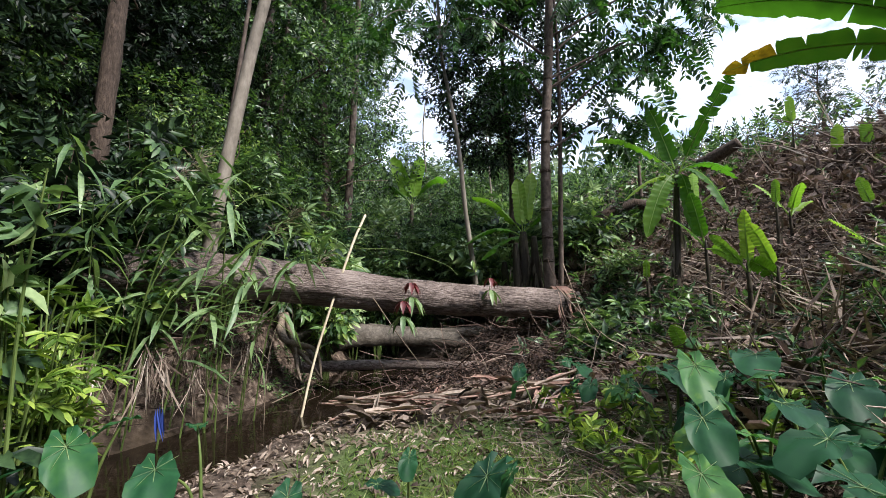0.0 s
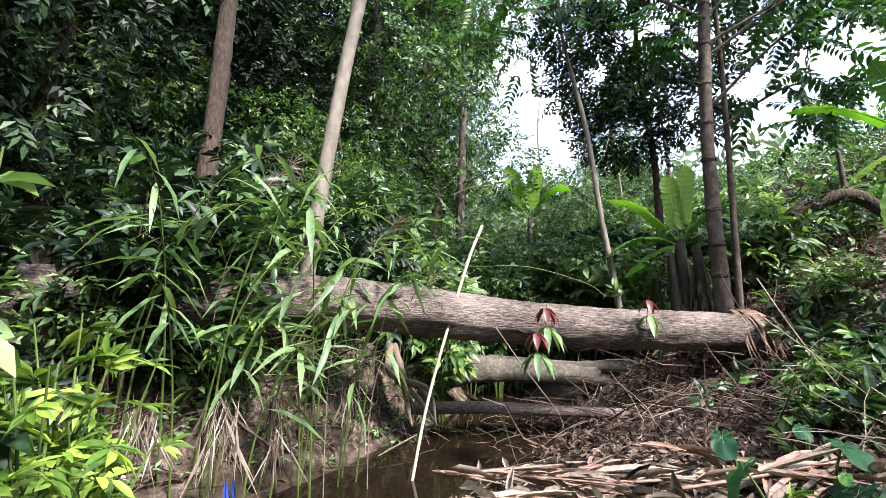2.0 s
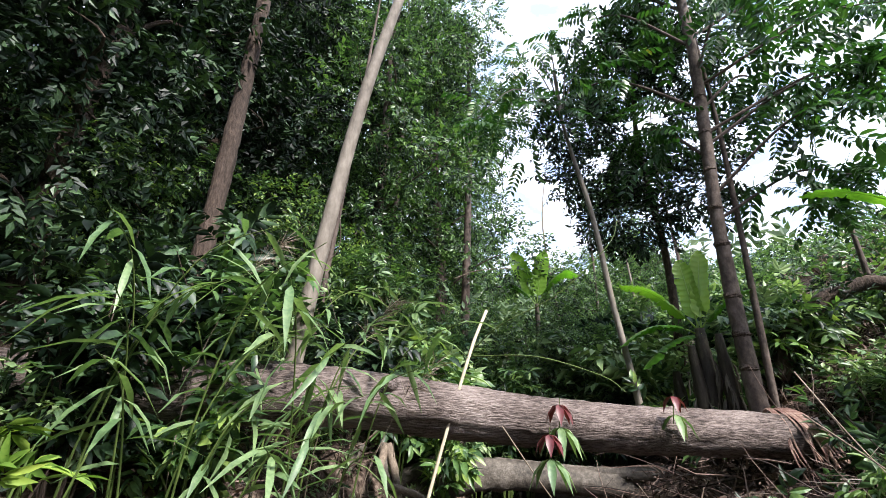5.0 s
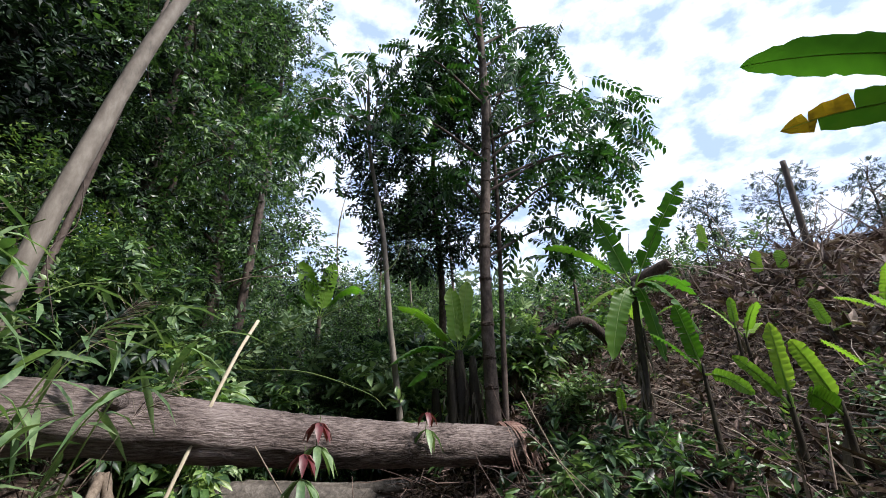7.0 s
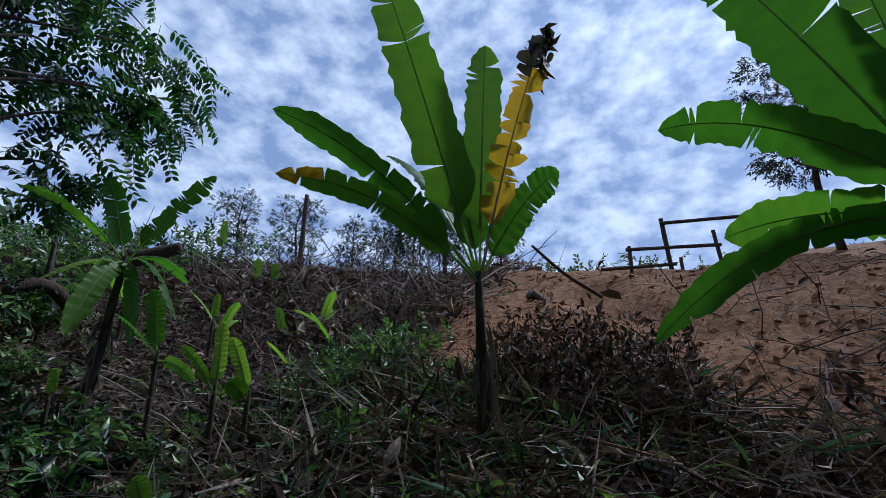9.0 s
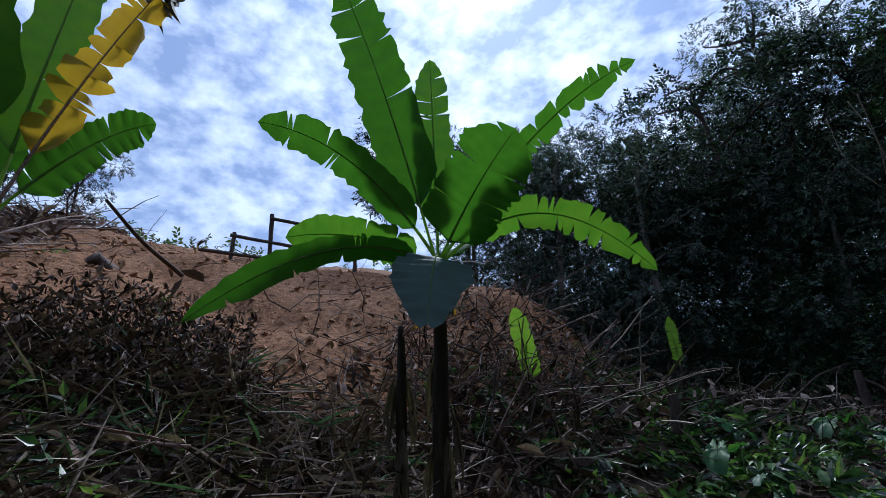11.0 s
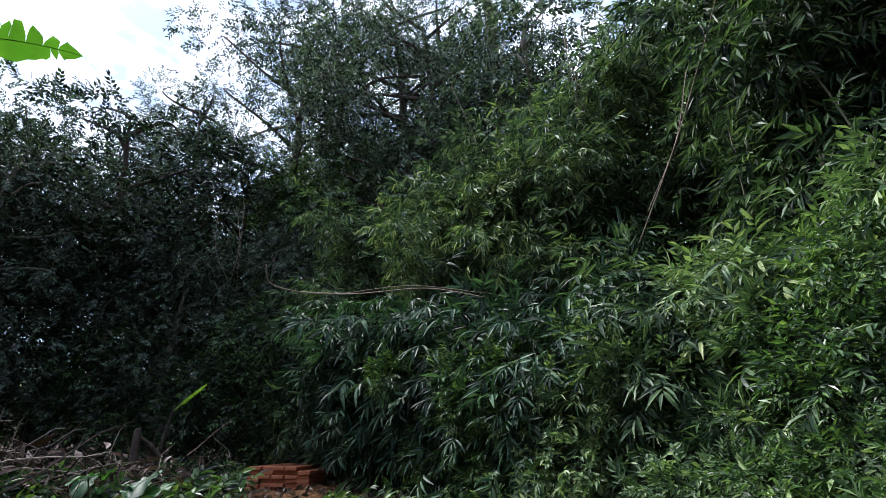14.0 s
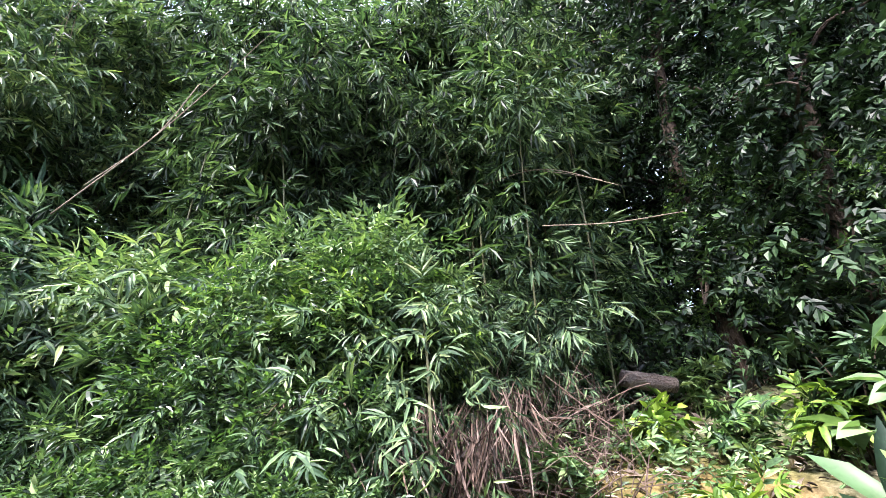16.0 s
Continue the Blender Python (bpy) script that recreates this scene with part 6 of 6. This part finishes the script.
strew("brushwood", "crisscross dead sticks over the cleared slope", "sticks", (1.5, 9, -1, 12), 4600, STICKS, (0.25, 0.9), LITTER, 705, 0.35, 0.25, 0.6, keep=slope)
strew("brushwood", "grey dead branches strewn over the upper hill", "sticks", (8, 17, 2, 18), 1500, STICKS, (0.6, 2.2), LITTER, 706, 0.4, 0.3, 0.6, keep=slope)
strew("brush_heap", "bleached broken branches on the brushwood heap", "brush heap", (2.4, 7.5, -5.5, 0.2), 520, STICKS, (0.5, 1.2), LITTER, 746, 0.5, 0.1, 0.4, 0.7, heap_at)
strew("brush_heap", "heap of dry twigs and brushwood", "brush heap", (2.4, 7.5, -5.5, 0.2), 1600, STICKS, (0.4, 1.4), BRUSH, 707, 0.6, 0.1, 0.4, 0.6, heap_at)
strew("brush_heap", "brown withered leaves in the brushwood heap", "brush heap", (2.4, 7.5, -5.5, 0.2), 3700, DEAD_LEAF, (0.08, 0.26), BRUSH, 708, 0.9, 0.1, 0.4, 0.65, heap_at)
strew("dry_thicket", "dark dry weeds below the bare earth slope", "brush", (4.2, 5.8, 0.5, 2.6), 5200, DEAD_LEAF, (0.05, 0.13), BRUSH, 709, 1.6, 0.1, 0.3, 0.65)
strew("green_weeds", "low green weeds among the dry brush", "weeds", (2.0, 9.5, 1.2, 12), 900, SPRAY_OVAL, (0.7, 1.3), LEAF_FOREST, 710, 1.2, 0.25, 0.6, keep=lambda x, y: slope(x, y) * np.clip(ripple(x, y, 0.9, 0.4) * 1.5 + 0.45, 0.08, 1))
strew("green_weeds", "low green weeds among the dry brush", "weeds", (2.5, 6.5, 2.2, 5.2), 420, SPRAY_OVAL, (0.7, 1.2), LEAF_FOREST, 711, 1.2, 0.3, 0.6, keep=slope)
strew("green_weeds", "green ground plants beside the path", "weeds", (-2.6, 5.5, -11, -1.2), 950, SPRAY_BROAD, (0.5, 0.95), LEAF_FOREST, 712, 0.9, 0.18, 0.8, keep=lambda x, y: dry_side(x, y) * (1 - np.exp(-((x - 0.5) / 0.9) ** 4) * step(-4.5, -6.0, y)))
strew("green_weeds", "fresh low weeds on the stream bank", "weeds", (-6.5, -2.2, -2, 9), 1600, SPRAY_OVAL, (0.6, 1.2), LEAF_CANE, 713, 1.2, 0.2, 0.6, keep=wet_side)
strew("dry_grass", "hanging dry straw on the stream bank", "dry grass", (-4.6, -2.6, -1.5, 7.5), 2600, STRAW, (0.25, 0.6), BRUSH, 714, 0.6, 0.35, 0.4, keep=wet_side)
strew("grass", "short green grass by the stream", "grass", (-1.3, 2.2, 2.2, 5.0), 9000, BLADES, (0.06, 0.17), GRASS, 715, 1.6, 0.01, 0.5, keep=lambda x, y: dry_side(x, y) * np.exp(-(((x - 0.1) / 0.8) ** 2 + ((y - 3.3) / 0.8) ** 2)))
# Dark brush colour here stands in for the trunk's shadow on the litter.
strew("leaf_litter", "dead leaves under the fallen trunk, shadow put into their dark colour", "leaf litter", (-0.6, 3.4, 5.6, 9.6), 5200, DEAD_LEAF, (0.04, 0.12), BRUSH, 740, 0.6, 0.12, 0.6, 0.18, keep=dry_side)
strew("brushwood", "tangled grey roots and sticks under the fallen trunk", "sticks", (-1.2, 2.6, 6.6, 9.6), 190, STICKS, (0.4, 1.2), BRUSH, 741, 0.3, 0.2, 0.6, 0.3)
strew("green_weeds", "dark green weeds round the log end", "weeds", (1.2, 4.2, 5.4, 9.2), 420, SPRAY_BROAD, (0.6, 1.1), LEAF_FOREST, 742, 1.4, 0.25, 0.6, 0.3, keep=lambda x, y: np.clip(0.35 + ripple(x, y, 1.7, 0.3), 0.05, 1))
strew("long_grass", "broad dark strap leaves on the slope foot", "grass", (2.4, 5.4, -0.6, 4.4), 520, BLADES, (0.3, 0.6), LEAF_DROOP, 743, 0.5, 0.3, 0.6, 0.15, keep=slope)
strew("dry_brush", "large curled dead leaves on the slope foot", "brush", (2.2, 6.0, -1.2, 5.5), 700, DEAD_LEAF, (0.1, 0.28), BRUSH, 744, 0.8, 0.25, 0.6, 0.1, keep=slope)
strew("green_weeds", "patch of green weeds among the dry brush", "weeds", (4.0, 6.6, 3.2, 6.0), 520, SPRAY_OVAL, (0.8, 1.3), LEAF_FOREST, 745, 1.4, 0.25, 0.6, 0.25, keep=lambda x, y: np.exp(-((x - 5.3) / 0.9) ** 2 - ((y - 4.4) / 0.8) ** 2))
strew("brush_heap", "low heap of brown broken branches by the forest edge", "brush heap", (1.4, 5.2, -8.0, -4.6), 520, STICKS, (0.3, 0.8), BRUSH, 747, 0.5, 0.15, 0.5, 0.45, keep=lambda x, y: np.exp(-((x - 3.0) / 1.2) ** 2 - ((y + 6.2) / 1.1) ** 2))
strew("brush_heap", "brown dead leaves in the low brush heap", "brush heap", (1.4, 5.2, -8.0, -4.6), 2200, DEAD_LEAF, (0.07, 0.2), BRUSH, 748, 0.8, 0.15, 0.5, 0.4, keep=lambda x, y: np.exp(-((x - 3.0) / 1.2) ** 2 - ((y + 6.2) / 1.1) ** 2))
strew("leaf_litter", "large papery dead banana leaf sheets by the stream", "leaf litter", (-1.1, 2.3, 4.5, 5.9), 330, DEAD_LEAF, (0.12, 0.28), LITTER, 749, 0.12, 0.08, 0.9, keep=dry_side)
strew("brushwood", "dark dead twigs under the fallen trunk", "sticks", (-3.2, 3.0, 6.4, 9.8), 520, STICKS, (0.25, 0.8), BRUSH, 716, 0.4, 0.3, 0.6)
strew("long_grass", "trampled long strap leaves on the slope foot", "grass", (2.2, 5.0, 0.5, 4.0), 700, BLADES, (0.2, 0.4), GRASS, 717, 0.5, 0.25, 0.6, keep=slope)
strew("long_grass", "dry pale strap leaves on the slope foot", "grass", (2.0, 5.2, -0.8, 4.4), 5200, STRAW, (0.25, 0.8), LITTER, 718, 0.45, 0.25, 0.6, keep=slope)
strew("earth_clods", "reddish earth clods on the bare slope", "earth clods", (5.2, 14, -7.0, 4.4), 11000, [(np.array([(1, 0, 0), (-0.5, 0.8, 0), (-0.6, -0.7, 0.1), (0.1, 0.1, 0.7), (0, 0, -0.4)]), np.array([(0, 1, 3), (1, 2, 3), (2, 0, 3), (1, 0, 4), (2, 1, 4), (0, 2, 4)]))], (0.006, 0.025), EARTH_CLOD, 719, 0.3, 0.02, keep=lambda x, y: 1 - bare(x, y))
strew("ridge_scrub", "green scrub along the far ridge", "scrub", (14, 34, -12, 26), 5200, SPRAY_TREE, (0.9, 1.6), RIDGE_LEAF, 720, 1.5, 0.8, 0.6, keep=lambda x, y: step(17, 20, x + 0.35 * y) * np.clip(0.6 + ripple(x, y, 0.4), 0.15, 1))
strew("far_woods", "distant green woods on the far hills", "far woods", (-110, 170, 30, 190), 26000, SPRAY_TREE, (5, 10), RIDGE_LEAF, 721, 1.5, 5.0, 0.6, keep=lambda x, y: step(34, 60, np.hypot(x, y)))
strew("valley_scrub", "mixed green scrub down the valley", "scrub", (-7, 12, 11.5, 30), 4200, SPRAY_TREE, (0.7, 1.4), LEAF_FOREST, 722, 1.5, 1.3, 0.6)
strew("brush_heap", "heap of dry stems and straw on the bank", "brush heap", (-6.4, -4.4, 0.4, 2.0), 620, STICKS, (0.25, 0.8), BRUSH, 723, 0.9, 0.1, 0.4, 0.8)
strew("dry_grass", "dry tangled straw on the bank", "dry grass", (-6.4, -4.2, 0.2, 2.0), 1500, STRAW, (0.2, 0.6), BRUSH, 724, 0.7, 0.1, 0.4, 0.75, keep=lambda x, y: np.clip(0.55 + ripple(x, y, 2.2) * 1.2, 0.1, 1))
strew("green_weeds", "broad green weeds on the ground by the brush heap", "weeds", (0.8, 5.0, -6.5, -2.0), 480, SPRAY_BROAD, (0.5, 0.9), LEAF_FOREST, 725, 1.0, 0.3, 0.8, keep=lambda x, y: 1 - np.exp(-((x - 0.5) / 0.9) ** 4) * step(-4.5, -6.0, y))
strew("green_weeds", "broad fresh weeds on the ground beside the path", "weeds", (-6.8, -3.6, 0.2, 3.6), 480, SPRAY_BROAD, (0.4, 0.8), LEAF_CANE, 726, 1.0, 0.1, 0.8, 0.4, keep=lambda x, y: np.clip(0.5 + ripple(x, y, 1.9, 0.7), 0.1, 1))
strew("brushwood", "broken pale sticks among the taro", "sticks", (0.6, 2.4, 2.0, 4.4), 260, STICKS, (0.15, 0.6), LITTER, 730, 0.2, 0.06, 0.6)
strew("dry_grass", "flattened straw and cane leaves among the taro", "dry grass", (0.5, 2.4, 1.9, 4.6), 1100, STRAW, (0.12, 0.4), LITTER, 731, 0.2, 0.06, 0.6)
strew("green_weeds", "small yellow-green weeds among the taro", "weeds", (0.9, 2.5, 2.3, 4.6), 130, SPRAY_BROAD, (0.3, 0.55), LEAF_BRIGHT, 732, 1.6, 0.3, 0.6)
strew("earth_stones", "small stones and lumps on the bare earth", "stones", (5.6, 12, -6.0, 3.8), 500, [(np.array([(1, 0, 0), (-0.5, 0.8, 0), (-0.6, -0.7, 0.1), (0.1, 0.1, 0.6), (0, 0, -0.4)]), np.array([(0, 1, 3), (1, 2, 3), (2, 0, 3), (1, 0, 4), (2, 1, 4), (0, 2, 4)]))], (0.03, 0.1), EARTH_CLOD, 727, 0.3, 0.02, keep=lambda x, y: 1 - bare(x, y))
strew("brushwood", "loose twigs and roots on the bare earth slope", "sticks", (5.6, 12, -6.0, 3.8), 160, STICKS, (0.3, 0.8), BRUSH, 728, 0.3, 0.05, 0.6, keep=lambda x, y: 1 - bare(x, y))


# ---- hanging straw and a blue rag at the stream edge ----
def straw_tuft(x, y, z, seed, count=45, drop=0.5, where="over the stream", spread=0.22, mat=LITTER):
    rng = np.random.default_rng(seed)
    base = thing("straw_tuft", (x, y, z), "tuft of dry tan straw hanging " + where, "dry grass", "straw tufts")
    p = rng.normal(0, 0.06, (count, 3))
    d = np.stack([rng.normal(0, spread, count), rng.normal(0, spread, count), -np.ones(count)], -1)
    part("straw", scatter(STRAW, p, d, rng.uniform(0.4, 1.0, count) * drop, rng), mat, base)


for k, (x, y, z) in enumerate(((-2.55, 4.05, 0.75), (-2.75, 4.3, 0.8), (-2.35, 4.4, 0.6), (-3.0, 3.8, 0.8), (-2.9, 5.2, 0.8), (-2.5, 5.9, 0.7))):
    straw_tuft(x, y, z, 900 + k, 28)
rng0 = np.random.default_rng(930)
for k in range(30):
    u = k / 29
    x, y = -3.95 - 0.6 * u + rng0.normal(0, 0.15), -1.0 + 2.1 * u + rng0.normal(0, 0.1)
    straw_tuft(x, y, rng0.uniform(1.2, 2.0), 940 + k, 26, rng0.uniform(0.4, 0.8), "down the bank below the thicket", 0.6, BRUSH)


def rag():
    rng = np.random.default_rng(910)
    base = thing("blue_rag", (-2.5, 4.1, 0.35), "torn strip of blue plastic at the stream edge", "rag")
    for k in range(4):
        q = np.array([rng.normal(0, 0.03), rng.normal(0, 0.03), 0.0])
        part("strip", leaf_blade(q, unit(np.array([rng.normal(0, 0.15), rng.normal(0, 0.15), -1.0])), np.array([0.3, -1.0, 0.1]), 0.3, 0.025, 0.1, 0.4, True), BLUE_PLASTIC, base)


BLUE_PLASTIC = leaf_material("blue_plastic", [(0.1, (0.02, 0.04, 0.2)), (0.9, (0.06, 0.1, 0.4))], 0.35, 0.2)
rag()
